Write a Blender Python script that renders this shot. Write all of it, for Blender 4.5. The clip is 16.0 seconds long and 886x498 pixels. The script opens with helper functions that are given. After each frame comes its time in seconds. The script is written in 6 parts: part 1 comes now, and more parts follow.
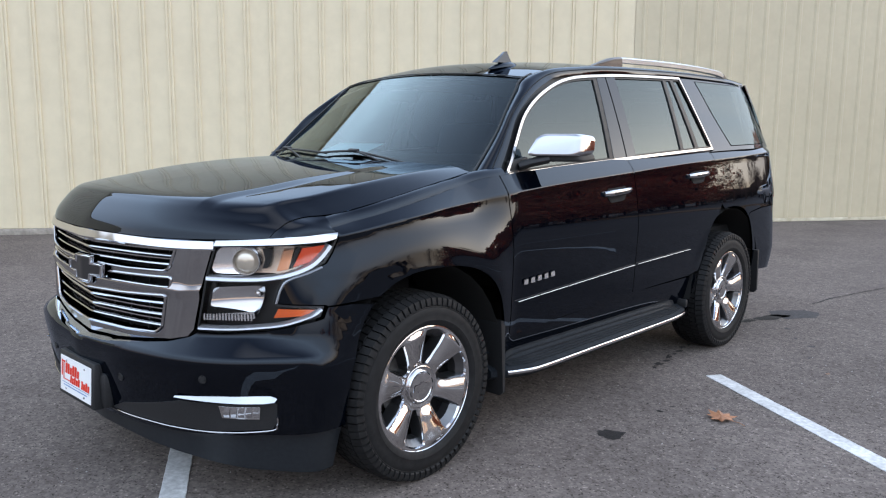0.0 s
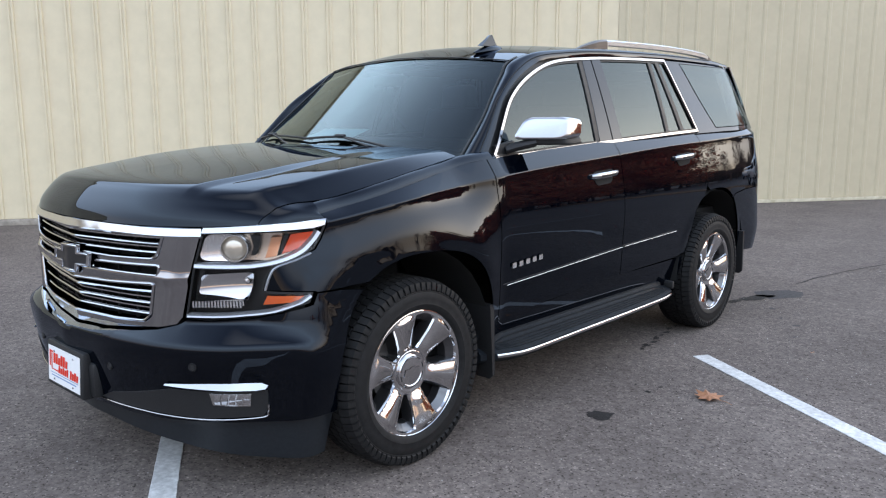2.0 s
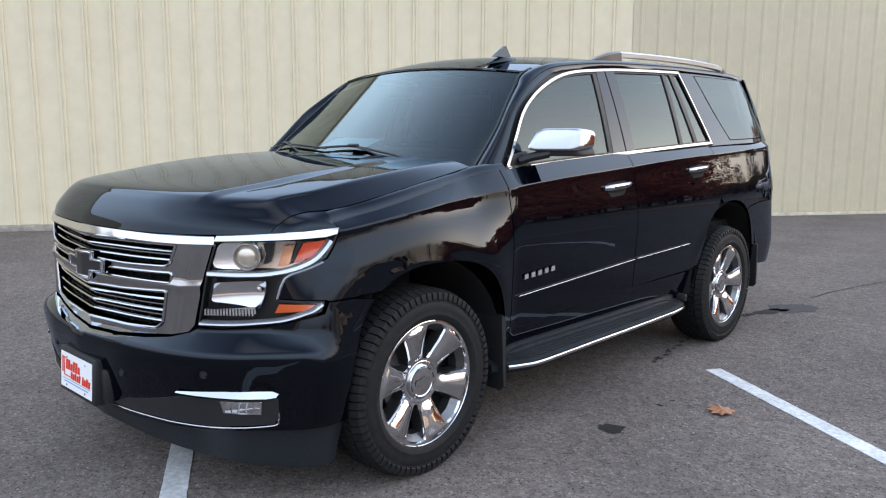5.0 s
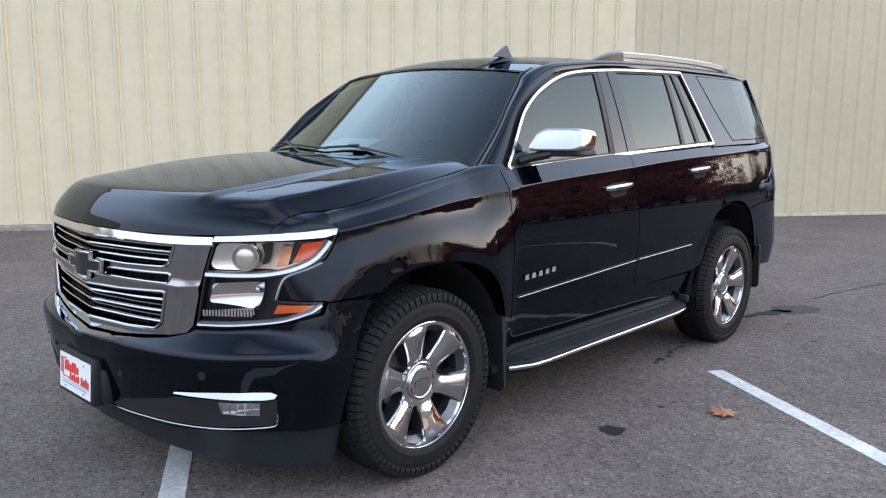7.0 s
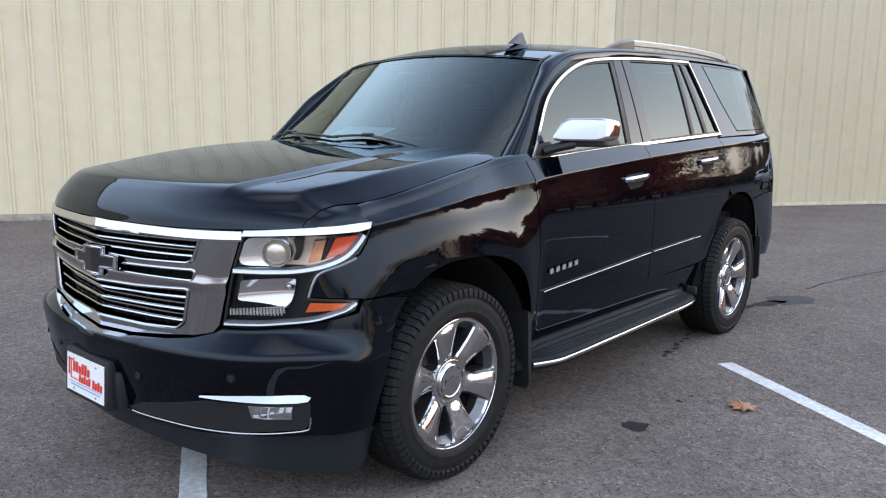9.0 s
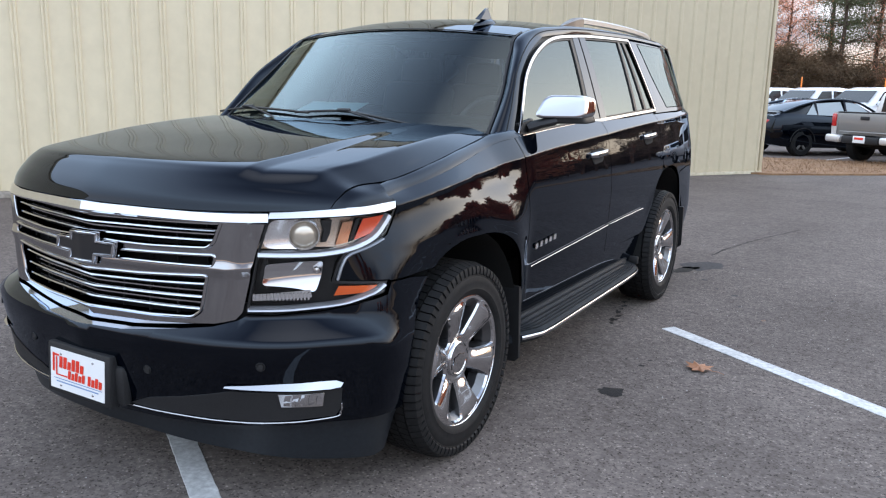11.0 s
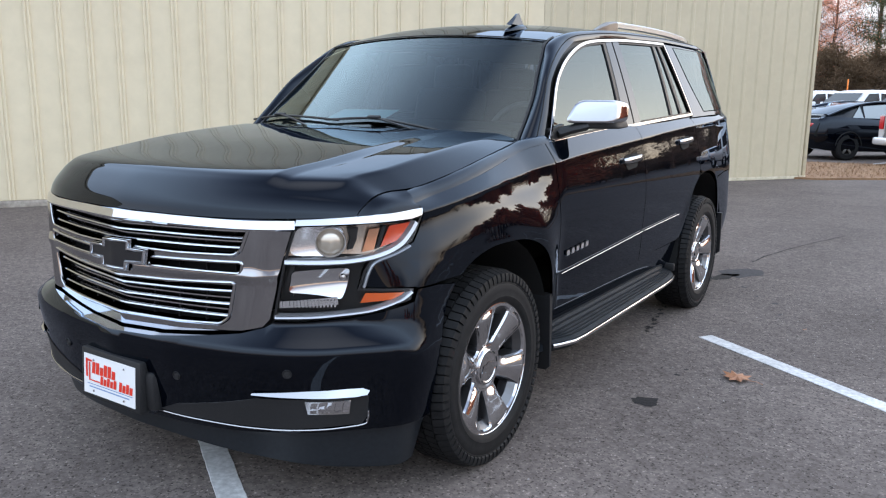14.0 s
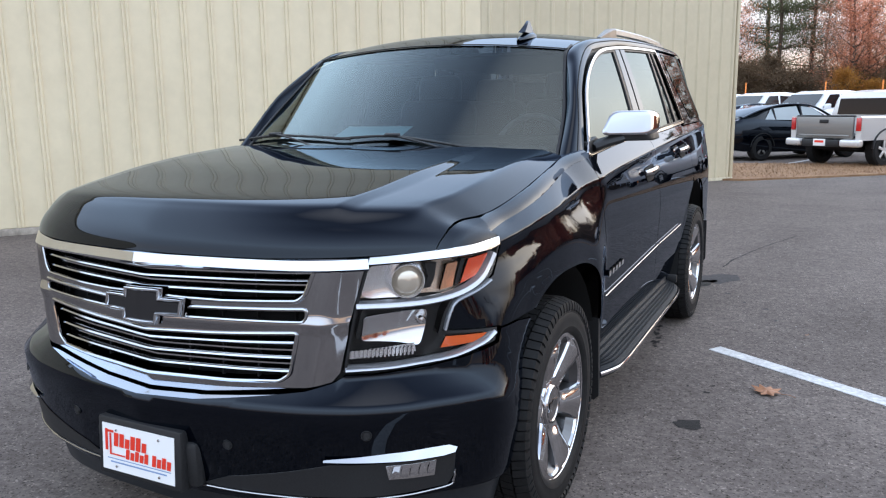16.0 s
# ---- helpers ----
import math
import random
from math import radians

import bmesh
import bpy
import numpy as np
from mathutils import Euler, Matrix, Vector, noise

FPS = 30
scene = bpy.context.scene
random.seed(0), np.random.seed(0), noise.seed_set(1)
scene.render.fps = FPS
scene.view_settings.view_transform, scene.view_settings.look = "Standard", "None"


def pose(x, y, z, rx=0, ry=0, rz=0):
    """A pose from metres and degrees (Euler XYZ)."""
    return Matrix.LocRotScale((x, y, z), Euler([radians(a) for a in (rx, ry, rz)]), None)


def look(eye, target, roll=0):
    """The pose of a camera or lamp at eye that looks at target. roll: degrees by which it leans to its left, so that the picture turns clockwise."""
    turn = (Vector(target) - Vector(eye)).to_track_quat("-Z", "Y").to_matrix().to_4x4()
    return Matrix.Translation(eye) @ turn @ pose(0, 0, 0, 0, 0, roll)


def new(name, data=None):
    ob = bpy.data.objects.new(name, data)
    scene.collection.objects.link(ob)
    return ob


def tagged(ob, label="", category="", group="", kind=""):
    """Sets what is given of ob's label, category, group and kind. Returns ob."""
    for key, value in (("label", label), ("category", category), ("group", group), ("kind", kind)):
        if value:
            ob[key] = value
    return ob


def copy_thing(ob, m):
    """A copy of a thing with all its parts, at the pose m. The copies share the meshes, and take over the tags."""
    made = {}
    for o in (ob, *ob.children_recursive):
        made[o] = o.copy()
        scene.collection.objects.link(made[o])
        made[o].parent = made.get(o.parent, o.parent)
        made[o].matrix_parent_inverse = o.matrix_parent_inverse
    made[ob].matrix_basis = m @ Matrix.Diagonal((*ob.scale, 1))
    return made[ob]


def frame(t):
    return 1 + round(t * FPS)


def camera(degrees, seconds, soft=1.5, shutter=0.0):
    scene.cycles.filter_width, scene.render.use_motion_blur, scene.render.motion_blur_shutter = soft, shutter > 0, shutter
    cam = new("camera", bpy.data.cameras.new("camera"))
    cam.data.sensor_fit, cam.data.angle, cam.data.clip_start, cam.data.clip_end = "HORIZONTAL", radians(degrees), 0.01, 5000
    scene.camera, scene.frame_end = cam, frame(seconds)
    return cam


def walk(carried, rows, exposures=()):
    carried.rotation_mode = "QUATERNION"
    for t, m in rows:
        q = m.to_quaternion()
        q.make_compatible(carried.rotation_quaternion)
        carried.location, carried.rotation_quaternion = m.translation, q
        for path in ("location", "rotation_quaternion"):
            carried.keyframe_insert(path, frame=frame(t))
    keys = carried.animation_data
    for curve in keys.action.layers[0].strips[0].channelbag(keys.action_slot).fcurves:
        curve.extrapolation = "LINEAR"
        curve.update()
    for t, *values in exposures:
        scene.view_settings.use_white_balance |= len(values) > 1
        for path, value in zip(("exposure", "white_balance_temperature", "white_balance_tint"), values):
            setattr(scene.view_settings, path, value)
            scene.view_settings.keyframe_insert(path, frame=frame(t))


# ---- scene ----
cam = camera(59.3, 16.0, soft=1.2)
PATH = [
    (0, (3.214, -2.236, 1.461), (1.853, -0.801, 1.164), 0.4),
    (0.5, (3.209, -2.238, 1.456), (1.858, -0.793, 1.159), 0.3),
    (1, (3.217, -2.241, 1.455), (1.868, -0.795, 1.154), -0.0),
    (1.5, (3.212, -2.244, 1.456), (1.877, -0.791, 1.13), -0.1),
    (2, (3.209, -2.245, 1.456), (1.878, -0.79, 1.123), -0.2),
    (2.5, (3.207, -2.24, 1.456), (1.867, -0.79, 1.136), -0.1),
    (3, (3.201, -2.242, 1.458), (1.846, -0.804, 1.143), 0.1),
    (3.5, (3.201, -2.24, 1.459), (1.841, -0.807, 1.148), -0.0),
    (4, (3.207, -2.244, 1.457), (1.847, -0.809, 1.154), 0.1),
    (6.5, (3.2, -2.237, 1.458), (1.85, -0.796, 1.141), 0.5),
    (7, (3.205, -2.224, 1.458), (1.844, -0.792, 1.15), 0.3),
    (7.5, (3.199, -2.218, 1.453), (1.825, -0.799, 1.142), -0.0),
    (8, (3.162, -2.238, 1.451), (1.8, -0.81, 1.127), 0.2),
    (10.3, (2.52, -2.53, 1.463), (1.436, -0.89, 1.093), 0.6),
    (10.5, (2.482, -2.576, 1.462), (1.437, -0.915, 1.075), 0.6),
    (11, (2.446, -2.643, 1.467), (1.45, -0.955, 1.068), 1.2),
    (11.5, (2.486, -2.609, 1.475), (1.46, -0.935, 1.096), 1.2),
    (12, (2.512, -2.598, 1.474), (1.448, -0.944, 1.113), 0.6),
    (12.5, (2.498, -2.598, 1.47), (1.426, -0.95, 1.104), 0.1),
    (13, (2.49, -2.601, 1.47), (1.416, -0.958, 1.087), 0.3),
    (13.5, (2.483, -2.6, 1.469), (1.408, -0.957, 1.086), 0.6),
    (14, (2.467, -2.603, 1.465), (1.386, -0.965, 1.081), 0.6),
    (14.5, (2.382, -2.661, 1.465), (1.331, -1.005, 1.072), 0.1),
    (15, (2.252, -2.707, 1.47), (1.258, -1.017, 1.075), 0.2),
    (15.5, (2.053, -2.668, 1.472), (1.109, -0.944, 1.099), -0.2),
    (16, (1.849, -2.614, 1.482), (0.961, -0.859, 1.124), -0.8),
]
walk(cam, [(t, look(eye, target, roll)) for t, eye, target, roll in PATH], exposures=[(0, 0.86, 6310, 15), (16, 0.86, 6310, 15)])

# world: a low sun behind haze, soft dusk light
world = bpy.data.worlds.new("sky")
scene.world = world
world.use_nodes = True
wn, wl = world.node_tree.nodes, world.node_tree.links
sky = wn.new("ShaderNodeTexSky")
sky.sky_type, sky.sun_disc = "NISHITA", False
SUN_UP, SUN_WAY = 7.0, 34.0
sky.sun_elevation, sky.sun_rotation = radians(SUN_UP), radians(SUN_WAY)
sky.air_density, sky.dust_density, sky.ozone_density = 0.6, 5.0, 1.5
wn["Background"].inputs["Strength"].default_value = 0.075
wl.new(sky.outputs[0], wn["Background"].inputs["Color"])
# thin even haze over the whole sky
haze = wn.new("ShaderNodeBackground")
haze.inputs["Strength"].default_value = 1.08
way = wn.new("ShaderNodeTexCoord")
height = wn.new("ShaderNodeSeparateXYZ")
tone = wn.new("ShaderNodeValToRGB")
for at, col in ((0.0, (0.78, 0.55, 0.36)), (0.07, (0.86, 0.68, 0.50)), (0.16, (0.84, 0.84, 0.82)), (0.30, (0.86, 1.0, 1.10)), (0.45, (0.98, 1.15, 1.28)), (0.60, (1.20, 1.48, 1.70)), (0.77, (0.86, 1.04, 1.24)), (0.87, (0.48, 0.59, 0.75)), (0.95, (0.22, 0.27, 0.36)), (1.0, (0.16, 0.20, 0.28))):
    el = tone.color_ramp.elements[0] if at == 0 else tone.color_ramp.elements[1] if at == 1 else tone.color_ramp.elements.new(at)
    el.color = (*col, 1)
wl.new(way.outputs["Generated"], height.inputs[0])
wl.new(height.outputs["Z"], tone.inputs["Fac"])
wl.new(tone.outputs["Color"], haze.inputs["Color"])
both_skies = wn.new("ShaderNodeAddShader")
wl.new(wn["Background"].outputs[0], both_skies.inputs[0])
wl.new(haze.outputs[0], both_skies.inputs[1])
wl.new(both_skies.outputs[0], wn["World Output"].inputs["Surface"])
sun_data = bpy.data.lights.new("sun", "SUN")
sun_data.energy, sun_data.angle, sun_data.color = 0.20, radians(80), (1.0, 0.74, 0.48)
sun = new("sun", sun_data)
az = radians(SUN_WAY)
sun.matrix_world = look((0, 0, 30), (-math.sin(az) * 60, -math.cos(az) * 60, 30 - 60 * math.tan(radians(SUN_UP))))


# ---- materials ----
def material(name, color=(0.5, 0.5, 0.5), rough=0.5, metal=0.0, **extra):
    m = bpy.data.materials.new(name)
    m.use_nodes = True
    b = m.node_tree.nodes["Principled BSDF"]
    b.inputs["Base Color"].default_value = (*color, 1)
    b.inputs["Roughness"].default_value = rough
    b.inputs["Metallic"].default_value = metal
    for k, v in extra.items():
        b.inputs[k.replace("_", " ")].default_value = v
    return m


def add(m, kind, **inputs):
    n = m.node_tree.nodes.new("ShaderNode" + kind)
    for k, v in inputs.items():
        n.inputs[k.replace("_", " ")].default_value = v
    return n


def link(m, a, out, b, inp):
    m.node_tree.links.new(a.outputs[out], b.inputs[inp])


def bsdf(m):
    return m.node_tree.nodes["Principled BSDF"]


def coords(m, kind="Object"):
    c = m.node_tree.nodes.new("ShaderNodeTexCoord")
    return c, kind


def grained(m, scale, low, high, detail=6.0, bump=0.0, distance=0.01, bump_scale=None, stretch=None, second=None):
    """Mottles the base colour between two colours by noise and adds fine relief."""
    c, kind = coords(m)
    src, out = c, kind
    if stretch:
        mp = add(m, "Mapping", Scale=stretch)
        link(m, c, kind, mp, "Vector")
        src, out = mp, "Vector"
    n = add(m, "TexNoise", Scale=scale, Detail=detail, Roughness=0.62)
    link(m, src, out, n, "Vector")
    r = add(m, "ValToRGB")
    r.color_ramp.elements[0].position, r.color_ramp.elements[1].position = 0.3, 0.7
    r.color_ramp.elements[0].color, r.color_ramp.elements[1].color = (*low, 1), (*high, 1)
    link(m, n, "Fac", r, "Fac")
    last = r
    if second:
        sc, amount = second
        n2 = add(m, "TexNoise", Scale=sc, Detail=4.0, Roughness=0.6)
        link(m, src, out, n2, "Vector")
        r2 = add(m, "ValToRGB")
        r2.color_ramp.elements[0].position, r2.color_ramp.elements[1].position = 0.35, 0.65
        v = 1 - amount
        r2.color_ramp.elements[0].color, r2.color_ramp.elements[1].color = (v, v, v, 1), (1, 1, 1, 1)
        link(m, n2, "Fac", r2, "Fac")
        mx = m.node_tree.nodes.new("ShaderNodeMixRGB")
        mx.blend_type = "MULTIPLY"
        mx.inputs[0].default_value = 1.0
        link(m, r, "Color", mx, 1)
        link(m, r2, "Color", mx, 2)
        last = mx
    link(m, last, "Color", bsdf(m), "Base Color")
    if bump:
        nb = add(m, "TexNoise", Scale=bump_scale or scale * 4, Detail=4.0, Roughness=0.6)
        link(m, src, out, nb, "Vector")
        bp = add(m, "Bump", Strength=bump, Distance=distance)
        link(m, nb, "Fac", bp, "Height")
        link(m, bp, "Normal", bsdf(m), "Normal")
    return m


def speckled(m, scale, low, high):
    """Gives single grains of stone their own brightness."""
    c, kind = coords(m)
    v = add(m, "TexVoronoi", Scale=scale)
    link(m, c, kind, v, "Vector")
    r = add(m, "ValToRGB")
    r.color_ramp.elements[0].color, r.color_ramp.elements[1].color = (low, low, low, 1), (1, 1, 1, 1)
    r.color_ramp.elements[0].position, r.color_ramp.elements[1].position = 0.02, 0.16
    e = r.color_ramp.elements.new(0.93)
    e.color = (1.05, 1.05, 1.05, 1)
    e = r.color_ramp.elements.new(1.0)
    e.color = (high, high, high, 1)
    sep = add(m, "SeparateColor")
    link(m, v, "Color", sep, "Color")
    link(m, sep, "Red", r, "Fac")
    mx = m.node_tree.nodes.new("ShaderNodeMixRGB")
    mx.blend_type = "MULTIPLY"
    mx.inputs[0].default_value = 1.0
    old = bsdf(m).inputs["Base Color"].links[0].from_socket
    m.node_tree.links.new(old, mx.inputs[1])
    link(m, r, "Color", mx, 2)
    link(m, mx, "Color", bsdf(m), "Base Color")


def patched(m, scale, low):
    """Uneven, cloudy darkening of a worn surface."""
    c, kind = coords(m)
    n = add(m, "TexNoise", Scale=scale, Detail=5.0, Roughness=0.65)
    link(m, c, kind, n, "Vector")
    r = add(m, "ValToRGB")
    r.color_ramp.elements[0].position, r.color_ramp.elements[1].position = 0.36, 0.58
    r.color_ramp.elements[0].color, r.color_ramp.elements[1].color = (low, low, low, 1), (1, 1, 1, 1)
    link(m, n, "Fac", r, "Fac")
    mx = m.node_tree.nodes.new("ShaderNodeMixRGB")
    mx.blend_type = "MULTIPLY"
    mx.inputs[0].default_value = 1.0
    m.node_tree.links.new(bsdf(m).inputs["Base Color"].links[0].from_socket, mx.inputs[1])
    link(m, r, "Color", mx, 2)
    link(m, mx, "Color", bsdf(m), "Base Color")


def paint(name, color, gloss, ior=1.45, rough=0.012):
    """Glossy lacquer: a dark coat that mirrors by Fresnel, with faint waves."""
    m = bpy.data.materials.new(name)
    m.use_nodes = True
    nt = m.node_tree
    nt.nodes.remove(nt.nodes["Principled BSDF"])
    base = add(m, "BsdfDiffuse", Color=(*color, 1))
    top = add(m, "BsdfGlossy", Color=(*gloss, 1), Roughness=rough)
    fr = add(m, "Fresnel", IOR=ior)
    c, kind = coords(m)
    n = add(m, "TexNoise", Scale=7.0, Detail=2.0)
    bp = add(m, "Bump", Strength=0.05, Distance=0.004)
    link(m, c, kind, n, "Vector")
    link(m, n, "Fac", bp, "Height")
    link(m, bp, "Normal", top, "Normal")
    mx = nt.nodes.new("ShaderNodeMixShader")
    coat = add(m, "MapRange")
    coat.inputs["To Min"].default_value, coat.inputs["To Max"].default_value = 0.010, 0.94
    link(m, fr, "Fac", coat, "Value")
    link(m, coat, "Result", mx, 0)
    link(m, base, "BSDF", mx, 1)
    link(m, top, "BSDF", mx, 2)
    link(m, mx, "Shader", nt.nodes["Material Output"], "Surface")
    return m


BLACK = paint("black_paint", (0.0003, 0.0008, 0.0022), (0.77, 0.86, 0.99), 1.33)
CHROME = material("chrome", (0.58, 0.59, 0.615), 0.05, 1.0)
BARCHROME = material("bar_chrome", (0.41, 0.415, 0.43), 0.08, 1.0)
TRIM = material("window_chrome", (0.40, 0.405, 0.42), 0.09, 1.0)
GRILLE_CHROME = material("dark_chrome", (0.38, 0.38, 0.395), 0.07, 1.0)
SATIN = material("satin_chrome", (0.55, 0.55, 0.56), 0.16, 1.0)
RUBBER = grained(material("tyre_rubber", rough=0.6, Specular_IOR_Level=0.14), 30, (0.009, 0.009, 0.0095), (0.017, 0.017, 0.0175), bump=0.15, distance=0.002)
PLASTIC = grained(material("black_plastic", rough=0.5, Specular_IOR_Level=0.3), 200, (0.012, 0.012, 0.013), (0.02, 0.02, 0.021), bump=0.08, distance=0.001)
DARK = material("dark_void", (0.004, 0.004, 0.004), 0.9)
AIRDAM = grained(material("air_dam_plastic", rough=0.42, Specular_IOR_Level=0.35), 60, (0.010, 0.0125, 0.016), (0.016, 0.0195, 0.024), bump=0.05, distance=0.001)
ASPHALT = grained(material("asphalt", rough=0.9, Specular_IOR_Level=0.12), 1.1, (0.160, 0.134, 0.122), (0.218, 0.184, 0.167), bump=0.5, distance=0.005, bump_scale=150, second=(40, 0.36))
speckled(ASPHALT, 130, 0.38, 1.9)
patched(ASPHALT, 14, 0.74)
patched(ASPHALT, 0.5, 0.88)
PAINT = grained(material("white_line_paint", rough=0.7), 9, (0.5, 0.5, 0.5), (0.72, 0.72, 0.72), bump=0.3, distance=0.003, bump_scale=140, second=(45, 0.3))
SIDING = grained(material("beige_siding", rough=0.45), 0.5, (0.66, 0.565, 0.395), (0.71, 0.615, 0.435), bump=0.05, distance=0.004, bump_scale=2.0, second=(5, 0.06))
LEATHER = grained(material("dark_leather", rough=0.6), 8, (0.015, 0.014, 0.014), (0.03, 0.028, 0.027), bump=0.1, distance=0.002)
AMBER = material("amber_lens", (0.80, 0.13, 0.02), 0.12, 0.0, Coat_Weight=1.0)
REDLENS = material("red_lens", (0.45, 0.01, 0.012), 0.15, 0.0, Coat_Weight=1.0)
WHITE = material("white_plate", (0.78, 0.78, 0.78), 0.4)
REDINK = material("red_ink", (0.70, 0.03, 0.01), 0.5)
BLUEINK = material("blue_ink", (0.2, 0.3, 0.5), 0.5)
PAPER = material("pale_cyan_paper", (0.55, 0.80, 0.82), 0.6)


def pane_material(name, tint, gloss_rough=0.01, ior=1.5, gloss=(1, 1, 1)):
    """Thin glass: lets light straight through with a tint, and mirrors by Fresnel."""
    m = bpy.data.materials.new(name)
    m.use_nodes = True
    nt = m.node_tree
    nt.nodes.remove(nt.nodes["Principled BSDF"])
    tr = add(m, "BsdfTransparent", Color=(*tint, 1))
    gl = add(m, "BsdfGlossy", Roughness=gloss_rough, Color=(*gloss, 1))
    fr = add(m, "Fresnel", IOR=ior)
    mx = nt.nodes.new("ShaderNodeMixShader")
    link(m, fr, "Fac", mx, 0)
    link(m, tr, "BSDF", mx, 1)
    link(m, gl, "BSDF", mx, 2)
    link(m, mx, "Shader", nt.nodes["Material Output"], "Surface")
    return m


WINDSCREEN = pane_material("windscreen_glass", (0.42, 0.48, 0.50), 0.012, 1.70, (0.84, 0.98, 1.0))
TINTED = pane_material("tinted_glass", (0.05, 0.055, 0.058), 0.012, 1.60, (0.50, 0.61, 0.67))
GUIDE = material("white_light_guide", (0.42, 0.43, 0.46), 0.16, 0.45, Coat_Weight=1.0)
LENS = pane_material("clear_lens", (0.95, 0.95, 0.95), 0.02, 1.30)


# ---- mesh helpers ----
def finish(name, me, mat, parent=None, label="", smooth=True, sharp=None):
    me.materials.append(mat)
    if smooth:
        me.polygons.foreach_set("use_smooth", [True] * len(me.polygons))
        if sharp:
            me.set_sharp_from_angle(angle=radians(sharp))
    ob = new(name, me)
    if parent:
        ob.parent = parent
    if label:
        ob["label"] = label
    return ob


def part(name, bm, mat, parent=None, label="", smooth=True, sharp=35):
    me = bpy.data.meshes.new(name)
    bmesh.ops.recalc_face_normals(bm, faces=bm.faces[:])
    bm.to_mesh(me)
    bm.free()
    return finish(name, me, mat, parent, label, smooth, sharp)


def raw(name, verts, faces, mat, parent=None, label="", smooth=True, sharp=None):
    me = bpy.data.meshes.new(name)
    me.from_pydata([tuple(map(float, v)) for v in verts], [], [tuple(map(int, f)) for f in faces])
    return finish(name, me, mat, parent, label, smooth, sharp)


def thing(name, label, category, m=None, group="", kind=""):
    ob = new(name)
    ob.empty_display_size = 0.1
    if m is not None:
        ob.matrix_basis = m
    return tagged(ob, label, category, group, kind)


def box_bm(size, m=None, bevel=0.0, segs=2, bm=None):
    """A box of that size, bevelled, put at m, into bm."""
    own = bmesh.new()
    bmesh.ops.create_cube(own, size=1.0, matrix=Matrix.Diagonal((*size, 1)))
    if bevel:
        bmesh.ops.bevel(own, geom=own.edges[:], offset=bevel, segments=segs, profile=0.5, affect="EDGES")
    if m is not None:
        bmesh.ops.transform(own, matrix=m, verts=own.verts[:])
    if bm is None:
        return own
    me = bpy.data.meshes.new("tmp")
    own.to_mesh(me)
    own.free()
    bm.from_mesh(me)
    bpy.data.meshes.remove(me)
    return bm


def lathe_bm(profile, segs=64, axis="X", m=None, bm=None, close=False):
    """Turns (radius, along) pairs about an axis."""
    bm = bm or bmesh.new()
    rings = []
    for k in range(segs):
        a = 2 * math.pi * k / segs
        ring = []
        for r, h in profile:
            p = Vector((h, r * math.cos(a), r * math.sin(a))) if axis == "X" else Vector((r * math.cos(a), r * math.sin(a), h))
            ring.append(bm.verts.new(m @ p if m is not None else p))
        rings.append(ring)
    n = len(profile)
    for k in range(segs):
        a, b = rings[k], rings[(k + 1) % segs]
        for i in range(n - 1 + (1 if close else 0)):
            j = (i + 1) % n
            bm.faces.new((a[i], b[i], b[j], a[j]))
    return bm


def sweep_bm(path, section, closed=False, ups=None, bm=None, cap=True):
    """Sweeps a closed section of (side, up) pairs along a path of points; section may be a function of the index."""
    bm = bm or bmesh.new()
    path = [Vector(p) for p in path]
    n = len(path)
    rings = []
    for i, p in enumerate(path):
        a = path[(i - 1) % n] if closed or i else p
        b = path[(i + 1) % n] if closed or i < n - 1 else p
        t = (b - a).normalized()
        up = Vector(ups[i] if ups else (0, 0, 1))
        side = t.cross(up).normalized()
        up = side.cross(t)
        sec = section(i / max(1, n - 1)) if callable(section) else section
        rings.append([bm.verts.new(p + side * s + up * u) for s, u in sec])
    m = len(rings[0])
    for i in range(n if closed else n - 1):
        a, b = rings[i], rings[(i + 1) % n]
        for k in range(m):
            bm.faces.new((a[k], a[(k + 1) % m], b[(k + 1) % m], b[k]))
    if cap and not closed:
        bm.faces.new(rings[0])
        bm.faces.new(rings[-1][::-1])
    return bm


def oval(w, h, n=10):
    return [(w * math.cos(2 * math.pi * k / n), h * math.sin(2 * math.pi * k / n)) for k in range(n)]


def spline(points, n=8, closed=False):
    """Catmull-Rom through points, n steps a span."""
    P = [np.array(p, float) for p in points]
    out = []
    m = len(P)
    for i in range(m if closed else m - 1):
        p1, p2 = P[i], P[(i + 1) % m]
        p0 = P[(i - 1) % m] if closed or i else 2 * p1 - p2
        p3 = P[(i + 2) % m] if closed or i + 2 < m else 2 * p2 - p1
        for k in range(n):
            f = k / n
            out.append(0.5 * (2 * p1 + (p2 - p0) * f + (2 * p0 - 5 * p1 + 4 * p2 - p3) * f * f + (-p0 + 3 * p1 - 3 * p2 + p3) * f ** 3))
    if not closed:
        out.append(P[-1])
    return out


def inside(poly, X, Y):
    poly = np.asarray(poly)
    c = np.zeros(X.shape, bool)
    x1, y1 = poly[-1]
    for x2, y2 in poly:
        hit = ((y1 > Y) != (y2 > Y)) & (X < (x2 - x1) * (Y - y1) / ((y2 - y1) or 1e-12) + x1)
        c ^= hit
        x1, y1 = x2, y2
    return c


def dense(poly, step):
    out = []
    for a, b in zip(poly, list(poly[1:]) + [poly[0]]):
        a, b = np.array(a, float), np.array(b, float)
        n = max(1, int(math.ceil(np.linalg.norm(b - a) / step)))
        out += [a + (b - a) * k / n for k in range(n)]
    return out


